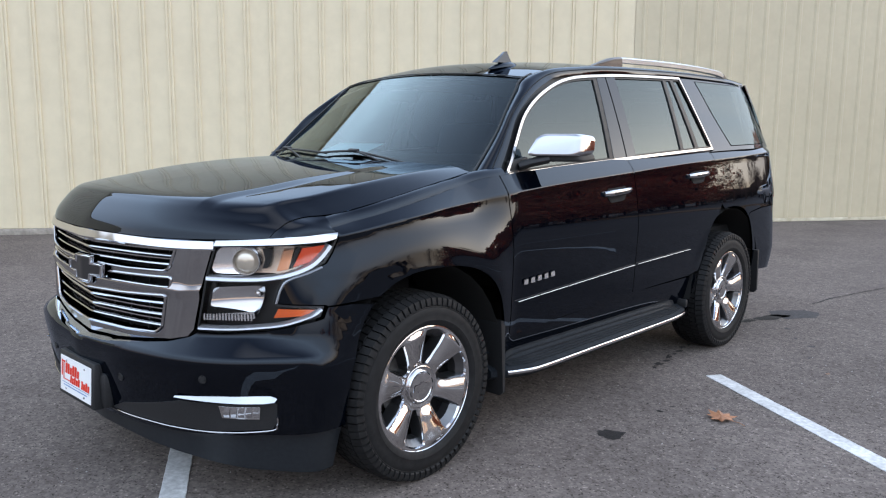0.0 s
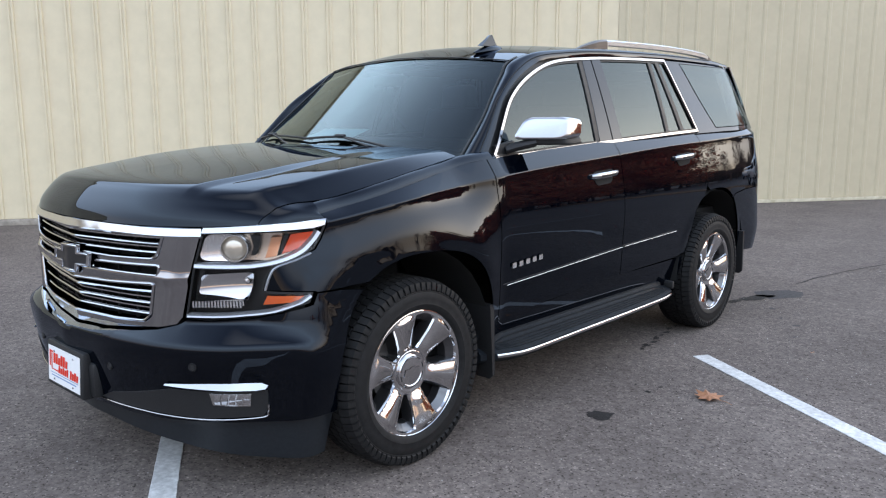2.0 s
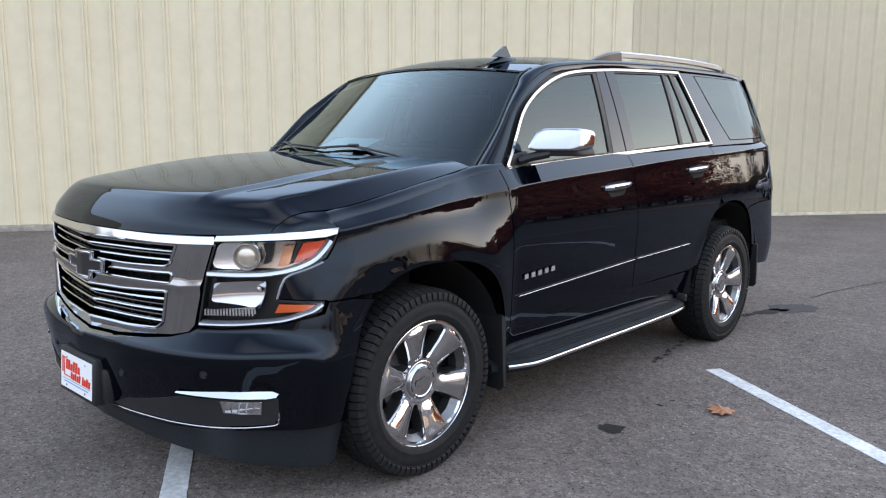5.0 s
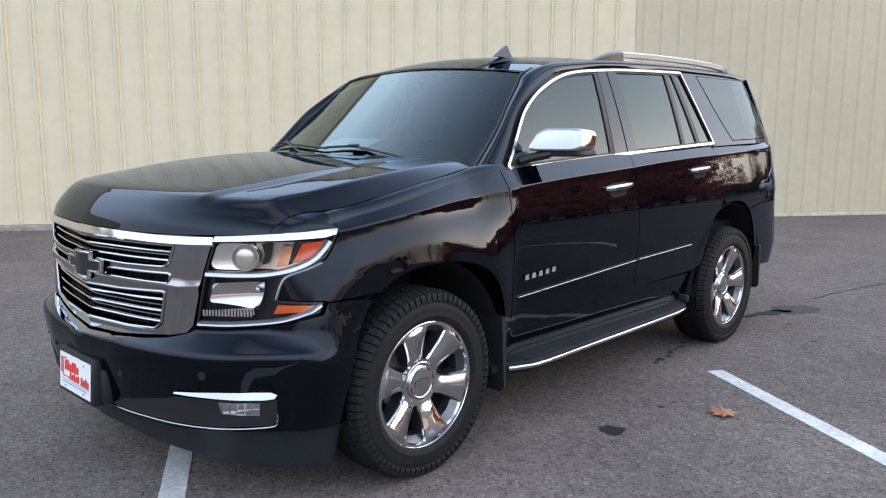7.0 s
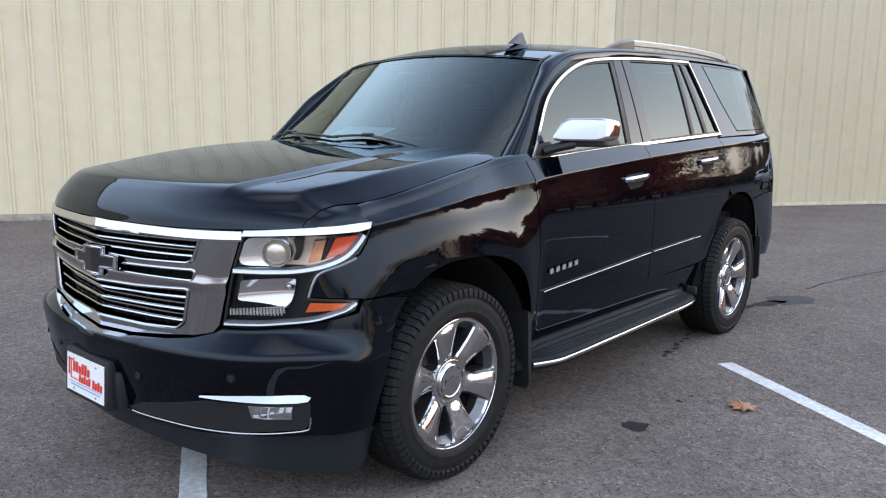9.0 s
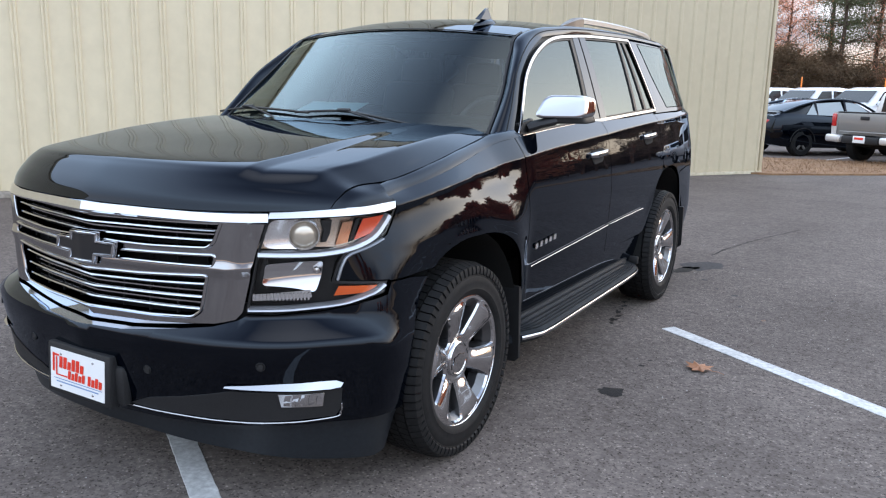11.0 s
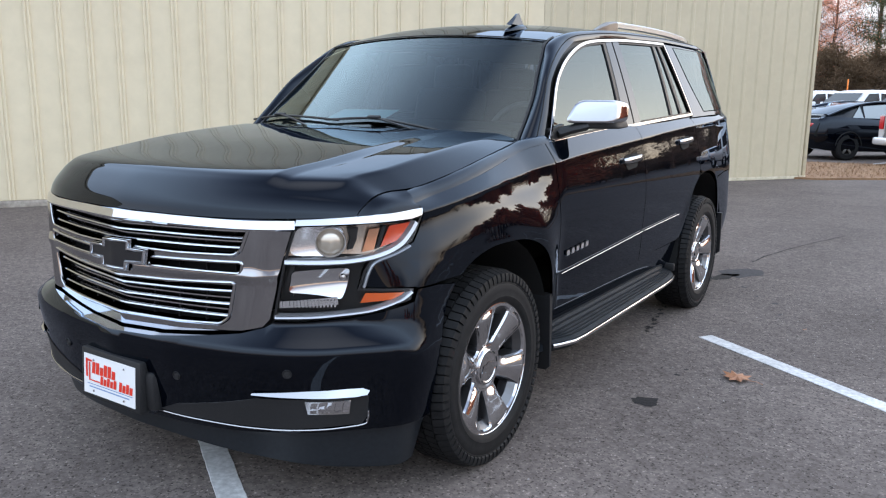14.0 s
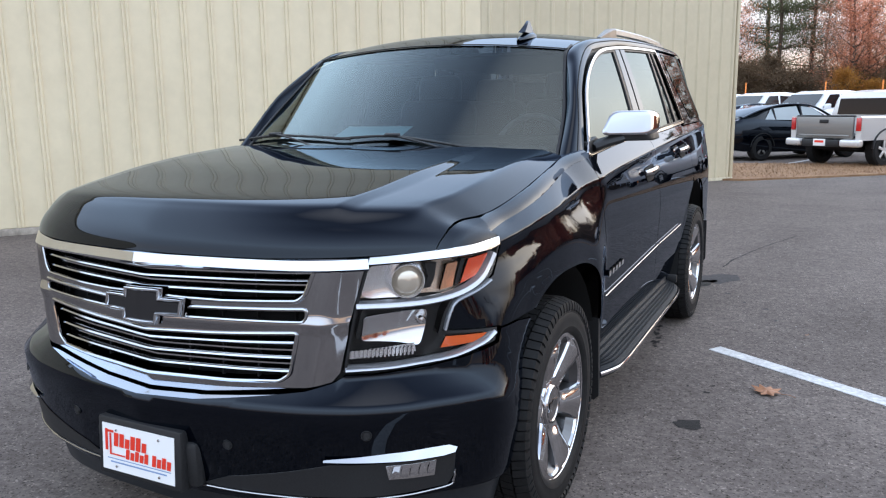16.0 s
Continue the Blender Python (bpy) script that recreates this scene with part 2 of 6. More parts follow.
def rounded(poly, radius, n=4):
    """Rounds the corners of a polygon."""
    out = []
    m = len(poly)
    for i in range(m):
        a, b, c = (np.array(poly[j % m], float) for j in (i - 1, i, i + 1))
        r = min(radius, 0.45 * np.linalg.norm(a - b), 0.45 * np.linalg.norm(c - b))
        p, q = b + (a - b) / np.linalg.norm(a - b) * r, b + (c - b) / np.linalg.norm(c - b) * r
        for k in range(n + 1):
            f = k / n
            out.append((1 - f) ** 2 * p + 2 * f * (1 - f) * b + f * f * q)
    return out


def shrink(poly, d):
    """Moves every side of a polygon inwards by d."""
    P = [np.array(p, float) for p in poly]
    area = sum(a[0] * b[1] - b[0] * a[1] for a, b in zip(P, P[1:] + P[:1]))
    s = 1 if area > 0 else -1
    out = []
    for i in range(len(P)):
        a, b, c = P[i - 1], P[i], P[(i + 1) % len(P)]
        e, f = b - a, c - b
        e, f = e / (np.linalg.norm(e) or 1), f / (np.linalg.norm(f) or 1)
        n1, n2 = np.array((-e[1], e[0])) * s, np.array((-f[1], f[0])) * s
        m = n1 + n2
        out.append(b + m * d / max(0.4, (m @ m) / 2))
    return out


def panel(name, poly, surf, mat, parent=None, label="", step=0.03, thick=0.012, lift=0.0, flip=1, holes=(), edge=0.004, ridges=()):
    """A sheet cut to a polygon of surface coordinates and laid on surf, with turned-in edges. flip -1: the mirror image."""
    from mathutils.geometry import delaunay_2d_cdt
    loops = [dense(p, step) for p in (poly, *holes)]
    pts, edges = [], []
    for lp in loops:
        o = len(pts)
        pts += lp
        edges += [(o + k, o + (k + 1) % len(lp)) for k in range(len(lp))]
    for rg in ridges:
        rg = np.asarray(rg, float)
        ok = inside(loops[0], rg[:, 0], rg[:, 1])
        gap = np.min((rg[:, None, 0] - np.array(pts)[None, :, 0]) ** 2 + (rg[:, None, 1] - np.array(pts)[None, :, 1]) ** 2, axis=1)
        ok &= gap > .005 ** 2
        o = len(pts)
        pts += list(rg[ok])
        idx = np.nonzero(ok)[0]
        edges += [(o + k, o + k + 1) for k in range(len(idx) - 1) if idx[k + 1] == idx[k] + 1]
    B = np.array(pts)
    lo, hi = B.min(0), B.max(0)
    U, V = np.meshgrid(np.arange(math.floor(lo[0] / step) * step, hi[0], step), np.arange(math.floor(lo[1] / step) * step, hi[1], step))
    U, V = U.ravel(), V.ravel()
    ok = inside(loops[0], U, V)
    for h in loops[1:]:
        ok &= ~inside(h, U, V)
    U, V = U[ok], V[ok]
    if len(U):
        d = np.min((U[:, None] - B[None, :, 0]) ** 2 + (V[:, None] - B[None, :, 1]) ** 2, axis=1)
        keep = d > (0.45 * step) ** 2
        pts += list(np.stack([U[keep], V[keep]], 1))
    vo, _, fo, *_ = delaunay_2d_cdt([Vector(p) for p in pts], edges, [], 0, 1e-6)
    vo = np.array([tuple(v) for v in vo])
    fo = np.array([tuple(f) for f in fo])
    cen = vo[fo].mean(1)
    ok = inside(loops[0], cen[:, 0], cen[:, 1])
    for h in loops[1:]:
        ok &= ~inside(h, cen[:, 0], cen[:, 1])
    fo = fo[ok]
    e = 2e-3

    def at(W):
        P = surf(W[:, 0], W[:, 1])
        N = np.cross(surf(W[:, 0] + e, W[:, 1]) - surf(W[:, 0] - e, W[:, 1]), surf(W[:, 0], W[:, 1] + e) - surf(W[:, 0], W[:, 1] - e))
        N /= np.linalg.norm(N, axis=1, keepdims=True)
        return P, N

    P, N = at(vo)
    turn = np.einsum("ij,ij->i", np.cross(P[fo[:, 1]] - P[fo[:, 0]], P[fo[:, 2]] - P[fo[:, 0]]), N[fo[:, 0]]) < 0
    faces = [tuple(f[::-1]) if t else tuple(f) for f, t in zip(fo, turn)]
    verts = list(P + N * lift)
    normals = list(N)
    if thick:
        for li, lp in enumerate(loops):
            L = np.array(lp)
            Q, M = at(L)
            Q = Q + M * lift
            o, n = len(verts), len(L)
            T = np.roll(L, -1, 0) - np.roll(L, 1, 0)
            area = np.sum(L[:, 0] * np.roll(L[:, 1], -1) - np.roll(L[:, 0], -1) * L[:, 1])
            n2 = np.stack([T[:, 1], -T[:, 0]], 1) * (1 if area > 0 else -1) * (-1 if li else 1)
            n2 /= np.linalg.norm(n2, axis=1, keepdims=True) + 1e-9
            out = surf(L[:, 0] + n2[:, 0] * e, L[:, 1] + n2[:, 1] * e) - surf(L[:, 0] - n2[:, 0] * e, L[:, 1] - n2[:, 1] * e)
            out /= np.linalg.norm(out, axis=1, keepdims=True) + 1e-9
            for a, b in ((.75, .66), (.2, .98), (0, 1)):
                normals += list(M * a + out * b)
            verts += list(Q) + list(Q - M * edge * 0.8) + list(Q - M * thick)
            for k in range(n):
                j = (k + 1) % n
                for r in (0, 1):
                    faces.append((o + r * n + k, o + r * n + j, o + (r + 1) * n + j, o + (r + 1) * n + k))
    V3, N3 = np.array(verts), np.array(normals)
    if flip < 0:
        V3[:, 0] *= -1
        N3[:, 0] *= -1
        faces = [f[::-1] for f in faces]
    ob = raw(name, V3, faces, mat, parent, label)
    N3 /= np.linalg.norm(N3, axis=1, keepdims=True)
    ob.data.normals_split_custom_set_from_vertices([tuple(map(float, v)) for v in N3])
    return ob


def grid_mesh(name, P, mat, parent=None, label="", flip=1, sharp=None, turn=False):
    """A mesh from an array of points [rows, columns, 3]; turn: the other side is the outer one."""
    r, c = P.shape[:2]
    V = P.reshape(-1, 3).copy()
    F = [(i * c + j, i * c + j + 1, (i + 1) * c + j + 1, (i + 1) * c + j) for i in range(r - 1) for j in range(c - 1)]
    if flip < 0:
        V[:, 0] *= -1
    if (flip < 0) != turn:
        F = [f[::-1] for f in F]
    return raw(name, V, F, mat, parent, label, True, sharp)
SIDING2 = grained(material("greyer_siding", rough=0.45), 0.6, (0.510, 0.436, 0.300), (0.555, 0.477, 0.332), bump=0.05, distance=0.004, bump_scale=2.5, second=(6, 0.06))
FLASHING = grained(material("stained_flashing", rough=0.6), 7, (0.40, 0.34, 0.22), (0.70, 0.64, 0.50), bump=0.2, distance=0.004)
PLINTH = grained(material("stained_plinth", rough=0.85), 4, (0.30, 0.26, 0.22), (0.50, 0.45, 0.38), bump=0.3, distance=0.006, second=(14, 0.35))
OIL = grained(material("oil_stain", rough=0.7, Specular_IOR_Level=0.1), 25, (0.016, 0.015, 0.015), (0.035, 0.032, 0.031), bump=0.5, distance=0.004, bump_scale=160)
DAMP = grained(material("faint_stain", rough=0.85, Specular_IOR_Level=0.1), 25, (0.055, 0.052, 0.053), (0.085, 0.08, 0.081), bump=0.6, distance=0.005, bump_scale=160)
LEAF = grained(material("dry_leaf", rough=0.6), 30, (0.22, 0.085, 0.035), (0.38, 0.18, 0.09), bump=0.3, distance=0.003)
VERGE = grained(material("dead_grass", rough=0.95), 2.5, (0.22, 0.115, 0.055), (0.36, 0.21, 0.11), bump=0.4, distance=0.03, bump_scale=60, second=(30, 0.4))
BARK = grained(material("bark", rough=0.9), 6, (0.05, 0.035, 0.026), (0.12, 0.085, 0.06), bump=0.6, distance=0.02, stretch=(1, 1, .2))
PINE_LEAF = grained(material("pine_needles", rough=0.7), 0.6, (0.06, 0.085, 0.04), (0.15, 0.16, 0.08))
RUST_LEAF = grained(material("rust_leaves", rough=0.7), 0.6, (0.62, 0.22, 0.11), (0.92, 0.44, 0.27))
GOLD_LEAF = grained(material("gold_leaves", rough=0.7), 0.6, (0.30, 0.13, 0.02), (0.50, 0.24, 0.05))
THICKET = grained(material("brown_scrub", rough=0.9), 0.6, (0.13, 0.085, 0.05), (0.24, 0.165, 0.10))
TWIG = grained(material("bare_twigs", rough=0.9), 0.6, (0.20, 0.12, 0.08), (0.40, 0.25, 0.17))
for leafy in (RUST_LEAF, GOLD_LEAF, PINE_LEAF, THICKET):
    tl = leafy.node_tree.nodes.new("ShaderNodeBsdfTranslucent")
    leafy.node_tree.links.new(bsdf(leafy).inputs["Base Color"].links[0].from_socket, tl.inputs["Color"])
    mx = leafy.node_tree.nodes.new("ShaderNodeMixShader")
    mx.inputs[0].default_value = 0.5
    link(leafy, bsdf(leafy), "BSDF", mx, 1)
    link(leafy, tl, "BSDF", mx, 2)
    link(leafy, mx, "Shader", leafy.node_tree.nodes["Material Output"], "Surface")
SILVER = material("silver_paint", (0.56, 0.55, 0.54), 0.32, 0.4, Coat_Weight=0.5)
GREYPAINT = material("grey_paint", (0.20, 0.195, 0.185), 0.34, 0.45, Coat_Weight=0.6)
WHITEPAINT = material("white_paint", (0.72, 0.73, 0.76), 0.3, 0.0, Coat_Weight=0.8)
CARGLASS = material("car_glass", (0.010, 0.012, 0.014), 0.06, 0.0, Specular_IOR_Level=0.35)
ORANGE = material("orange_marker", (0.85, 0.22, 0.02), 0.5)
WIRE = material("fence_wire", (0.22, 0.13, 0.09), 0.6, 0.2)

BADGE = material("satin_silver", (0.62, 0.62, 0.63), 0.32, 0.85)
BOARD = grained(material("ribbed_rubber", rough=0.55, Specular_IOR_Level=0.10), 30, (0.008, 0.010, 0.013), (0.016, 0.019, 0.023), bump=0.3, distance=0.002, bump_scale=200)

# ---- the car: front to -y, driver's side to +x, front axle over the origin ----
LOW = [(-.17, -.968), (-.03, -.9785), (0, -.980), (.03, -.9785), (.17, -.968), (.33, -.953), (.5, -.915), (.6, -.880), (.7, -.830), (.80, -.752), (.872, -.66), (.925, -.55), (.957, -.44), (.978, -.30),
       (.99, -.1), (1.0, .3), (1.003, 1), (1.003, 2), (1.0, 3), (.99, 3.5), (.965, 3.85), (.90, 4.02), (.75, 4.10), (.4, 4.13), (0, 4.13)]
UP = [(-.17, -.931), (-.03, -.9475), (0, -.950), (.03, -.9475), (.17, -.931), (.33, -.911), (.5, -.876), (.6, -.834), (.67, -.782), (.75, -.717), (.817, -.65), (.875, -.57), (.915, -.47), (.950, -.34),
      (.982, -.1), (1.0, .3), (1.003, 1), (1.003, 2), (1.0, 3), (.985, 3.5), (.95, 3.82), (.87, 3.98), (.72, 4.05), (.4, 4.08), (0, 4.08)]
UPD, LOWD = np.array(spline(UP, 60))[120:], np.array(spline(LOW, 60))[120:]
ARC = np.concatenate([[0], np.cumsum(np.linalg.norm(np.diff(UPD, axis=0), axis=1))])
mid = int(np.argmin(np.abs(UPD[:, 1] - 1.0)))
ARC = ARC - ARC[mid] + UPD[mid, 1]
NRM = []
for D in (LOWD, UPD):
    T = np.gradient(D, axis=0)
    T /= np.linalg.norm(T, axis=1, keepdims=True)
    NRM.append(np.stack([T[:, 1], -T[:, 0]], 1))
S0, S1 = float(ARC[0]), float(ARC[-1])


def s_of_y(y):
    k = int(np.argmin(np.abs(UPD[:, 1] - y)))
    return float(ARC[k])


def smooth(a, b, x):
    t = np.clip((np.asarray(x, float) - a) / (b - a), 0, 1)
    return t * t * (3 - 2 * t)


def curve(xs, ys):
    """A smooth curve through points, as a lookup."""
    P = np.array(spline(list(zip(xs, ys)), 10))
    return lambda v: np.interp(v, P[:, 0], P[:, 1])


ztop = curve([-1.2, -.95, -.42, .27, .6, 1.4, 2.6, 3.9, 5], [1.05, 1.06, 1.10, 1.22, 1.268, 1.312, 1.362, 1.385, 1.39])


def leaning(zs, slopes, z0):
    """Runs inwards by the given slopes above z0."""
    g = np.linspace(z0, 1.6, 400)
    t = np.concatenate([[0], -np.cumsum(np.interp(g[1:], zs, slopes) * np.diff(g))])
    return lambda z: np.interp(z, g, t)


side_foot = curve([.0, .15, .30, .40, .50, .60, .655, .70, .80, .92, 1.0, 1.5], [-.16, -.12, -.075, -.050, -.030, -.018, -.0145, -.0125, -.007, 0, 0, 0])
side_lean = leaning([.90, .97, 1.035, 1.10, 1.15, 1.30], [.0, .045, .088, .15, .18, .18], .90)


def side_low(z):
    return side_foot(z) + side_lean(z)


side_high = curve([-.60, -.30, -.2, -.14, -.115, -.095, -.080, -.072, -.05, -.02, 0, .05], [0, 0, 0, 0, .0003, .0018, .0030, .0010, -.010, -.026, -.037, -.064])
crease_depth = curve([-1, -.31, .03, .46, 1.0, 2.77, 3.74, 5], [.03, .033, .045, .08, .08, .072, .056, .05])
front_out = curve([.0, .15, .30, .345, .42, .50, .57, .61, .624, .632, .642, .66, .69, .71, .75, 1.0, 1.3], [-.12, -.07, -.03, -.005, .008, .021, .033, .0375, .038, .0365, .030, .019, .006, 0, 0, 0, -.01])


blister_slope = curve([.40, .52, .56, .60, .64, .68, .74, .90, 1.2], [0, 0, .03, .13, .24, .33, .38, .37, .36])
BLISTER_R = np.linspace(.4, 1.2, 300)
BLISTER_D = np.concatenate([[0], np.cumsum(blister_slope(BLISTER_R[1:]) * np.diff(BLISTER_R))])
HOLLOW_W = np.linspace(-.3, .2, 200)
HOLLOW_D = np.concatenate([[0], np.cumsum(.32 * smooth(-.085, -.02, HOLLOW_W[1:]) * np.diff(HOLLOW_W))])


def wing_lean(y, z):
    """The front wing swells round the wheel, runs in above it and is hollow under its shoulder crease."""
    r = np.sqrt(y ** 2 + (z - .40) ** 2)
    level = np.sqrt(y ** 2 + .36)
    return np.interp(level, BLISTER_R, BLISTER_D) - np.interp(r, BLISTER_R, BLISTER_D) + np.interp(z - (ztop(y) - crease_depth(y)), HOLLOW_W, HOLLOW_D)


def flare(y, z):
    """The lip that swells out round the wheel openings."""
    out = 0
    for cy in (0.0, 2.946):
        r = np.sqrt((y - cy) ** 2 + (z - 0.40) ** 2)
        out = out + 0.007 * np.exp(-((r - 0.50) / 0.035) ** 2) * smooth(0.58, 0.74, z)
    return out


def body(s, z):
    """The outer skin: s runs along the plan from the nose over the side to the tail (s = y along the side), z up."""
    s, z = np.asarray(s, float), np.asarray(z, float)
    sc = np.clip(s, S0, S1)
    fore = smooth(-.62, -.46, s)
    w = np.clip((z - .628 + .02 * fore) / (.082 + .22 * fore), 0, 1)
    look_up = lambda A: np.interp(sc, ARC, A)
    cx = (1 - w) * look_up(LOWD[:, 0]) + w * look_up(UPD[:, 0])
    cy = (1 - w) * look_up(LOWD[:, 1]) + w * look_up(UPD[:, 1])
    nx = (1 - w) * look_up(NRM[0][:, 0]) + w * look_up(NRM[1][:, 0])
    ny = (1 - w) * look_up(NRM[0][:, 1]) + w * look_up(NRM[1][:, 1])
    f = smooth(-0.62, -0.25, s)
    d = (1 - f) * (front_out(z) + fore * (np.interp(z, [.50, .80], [.021, 0]) - front_out(z)) * ((z > .50) & (z < .80))) + f * side_low(z) + smooth(-.58, -.3, s) * side_high((z - ztop(cy)) * .077 / crease_depth(cy)) + flare(cy, z) + .020 * np.exp(-((cy - .02) / .40) ** 2) * smooth(.66, .90, z) * smooth(-.75, -.40, s) + smooth(-.75, -.45, s) * (1 - smooth(.32, .64, cy)) * wing_lean(cy, z)
    x = cx + nx * d
    x = np.where(s < S0, -(S0 - s), x)
    return np.stack([x, cy + ny * d, z], -1)


def glass(y, z):
    """The side of the cabin, leaning inwards."""
    y, z = np.asarray(y, float), np.asarray(z, float)
    h = z - 1.25
    x = .945 - .26 * h - .12 * h * h - .11 * np.clip((y - 3.3) / .7, 0, None) ** 2 - .038 * (1 - smooth(1.0, 2.4, y))
    return np.stack([x, y, z], -1)


def pillar_skin(y, z):
    """Painted rear side of the cabin, fuller at its foot and leaning in more than the glass."""
    P = glass(y, z)
    P[..., 0] += .006 - .10 * np.clip(P[..., 2] - 1.40, -.06, .40) + .02 * smooth(1.55, 1.85, P[..., 2])
    return P


zroof = curve([.5, .8, 1.16, 1.6, 2.0, 2.6, 3.2, 3.6, 3.9, 4.2], [1.70, 1.768, 1.844, 1.890, 1.908, 1.914, 1.907, 1.887, 1.85, 1.79])


def roof_at(x, y):
    x, y = np.asarray(x, float), np.asarray(y, float)
    return np.stack([x, y, zroof(y) - .128 * x * x], -1)


def screen_at(x, z):
    x, z = np.asarray(x, float), np.asarray(z, float)
    return np.stack([x, .325 + 1.254 * (z - 1.287) + .30 * x * x, z], -1)


# body 2.05 m wide: its middle lies a little to the passenger's side of the origin
suv = thing("suv", "large glossy black SUV with chrome grille and wheels on asphalt", "car", Matrix.Translation((-.023, 0, 0)) @ Matrix.Diagonal((1.023, 1, 1, 1)))



def arch(cy, rear, fore, rz, n_rear, n_fore, k=32):
    """The edge of a wheel opening, from front to back, as (y, z)."""
    out = []
    for i in range(k + 1):
        a = math.pi * i / k
        c, h = math.cos(a), math.sin(a)
        n, r = (n_fore, fore) if c > 0 else (n_rear, rear)
        out.append((cy - math.copysign(abs(c) ** (2 / n), c) * r, .40 + rz * h ** (2 / n)))
    return out


front_arch = arch(.02, .50, .47, .508, 2.8, 2.15)
rear_arch = arch(2.99, .455, .44, .575, 2.3, 2.8)


def belt(y):
    return float(ztop(y))


def front(s, z):
    """The nose from wing to wing: s runs from the middle, negative on the passenger's side."""
    s, z = np.asarray(s, float), np.asarray(z, float)
    P = body(S0 + np.abs(s), z)
    P[..., 0] *= np.where(s < 0, -1, 1)
    return P


def both(half):
    """A half outline from the middle round to the middle, made whole."""
    return half + [(-a, b) for a, b in half[::-1] if a > 1e-6]


LAMP = [(.724, 1.067), (.95, 1.073), (1.170, 1.080), (1.176, 1.064), (1.148, 1.013), (1.119, .977), (1.05, .948), (.970, .922), (.945, .885), (.928, .831), (1.087, .821), (1.069, .784), (.989, .756), (.889, .735), (.719, .723), (.640, .730), (.679, .924)]
SEAM = .818
wing_end = [p for p in front_arch if p[1] > SEAM or p[0] > 0]
CREASE = []
for h in (-.098, -.088, -.080, -.073, -.066, -.055, -.040, -.020):
    ys = np.arange(-.44, 4.1, .02)
    CREASE.append([(s_of_y(float(y)) if y < .3 else float(y), float(ztop(y) + h * crease_depth(y) / .077)) for y in ys])
for sd in (1, -1):
    lamp_side = [(S0 + a + .004, b) for a, b in ((1.150, 1.010), (1.121, .973), (1.05, .944), (.975, .918), (.950, .882), (.934, .836), (1.092, .825))]
    wing = [(S0 + 1.10, SEAM + .003)] + wing_end + [(.52, .42), (.572, .42), (.562, .9), (.556, belt(.556)), (.44, belt(.44)), (.27, belt(.27)), (-.1, belt(-.1)), (-.42, belt(-.42)), (S0 + 1.182, 1.085), (S0 + 1.180, 1.062)] + lamp_side[:-1] + [lamp_side[-1]]
    panel("fender", wing, body, BLACK, suv, "glossy black front wing", step=.025, flip=sd, ridges=CREASE)
    sill = [(.578, .505), (1.0, .530), (1.65, .551)]
    fd = [*sill, (1.705, .553), (1.700, .88), (1.690, belt(1.69)), (1.4, belt(1.4)), (1.0, belt(1.0)), (.562, belt(.562)), (.568, .9)]
    front_door = panel("front_door", fd, body, BLACK, suv, "glossy black front door", flip=sd, ridges=CREASE)
    ra = [p for p in rear_arch if p[0] < 2.80 and p[1] > .58]
    rd = [(1.711, .553), (1.96, .560), (2.40, .565), (2.53, .585), *ra, (2.80, 1.0), (2.776, 1.118), (2.735, belt(2.735)), (2.2, belt(2.2)), (1.696, belt(1.696)), (1.706, .88)]
    rear_door = panel("rear_door", rd, body, BLACK, suv, "glossy black rear door", flip=sd, ridges=CREASE)
    top_arch = [p for p in rear_arch if p[0] > 2.81 and (p[1] > .88 or p[0] < 2.9)]
    qp = [(2.806, 1.0), *top_arch, (top_arch[-1][0] + .03, .915), (3.50, .935), (4.12, .935), (4.12, belt(4.0)), (3.8, belt(3.8)), (3.2, belt(3.2)), (2.741, belt(2.741)), (2.782, 1.118)]
    panel("quarter_panel", qp, body, BLACK, suv, "glossy black rear quarter panel", flip=sd, ridges=CREASE)
    back = [p for p in rear_arch if p[0] > 2.99 and .50 < p[1] <= .88]
    rb = back + [(3.46, .48), (3.55, .46), (3.9, .43), (S1, .45), (S1, .928), (3.505, .928), (top_arch[-1][0] + .035, .908), (top_arch[-1][0] + .006, top_arch[-1][1] - .004)]
    panel("rear_bumper", rb, body, BLACK, suv, flip=sd, step=.05)
    panel("rocker_panel", [(.515, .30), (2.56, .30), (2.55, .545), (1.7, .545), (.515, .495)], body, BLACK, suv, "black rocker panel", flip=sd, step=.05, lift=-.018)
    panel("tailgate", [(4.125, .935), (S1, .935), (S1, 1.39), (4.125, 1.385)], body, BLACK, suv, step=.06, flip=sd)
    panel("tail_lamp", [(3.93, .98), (4.12, .98), (4.12, 1.36), (3.97, 1.36)], body, REDLENS, suv, "red tail lamp", step=.04, flip=sd, lift=.006)
    # chrome strip along the doors, in two lengths
    for a, b in (((.619, .671), (1.690, .721)), ((1.720, .7225), (2.368, .740))):
        pth = [body(np.array(a[0] + (b[0] - a[0]) * f), np.array(a[1] + (b[1] - a[1]) * f)) + np.array((.008, 0, 0)) for f in np.linspace(0, 1, 24)]
        bm = sweep_bm(pth, oval(.003, .0018, 8))
        if sd < 0:
            bmesh.ops.transform(bm, matrix=Matrix.Diagonal((-1, 1, 1, 1)), verts=bm.verts[:])
        part("door_strip", bm, SATIN, front_door if a[0] < 1 else rear_door, "thin chrome strip")
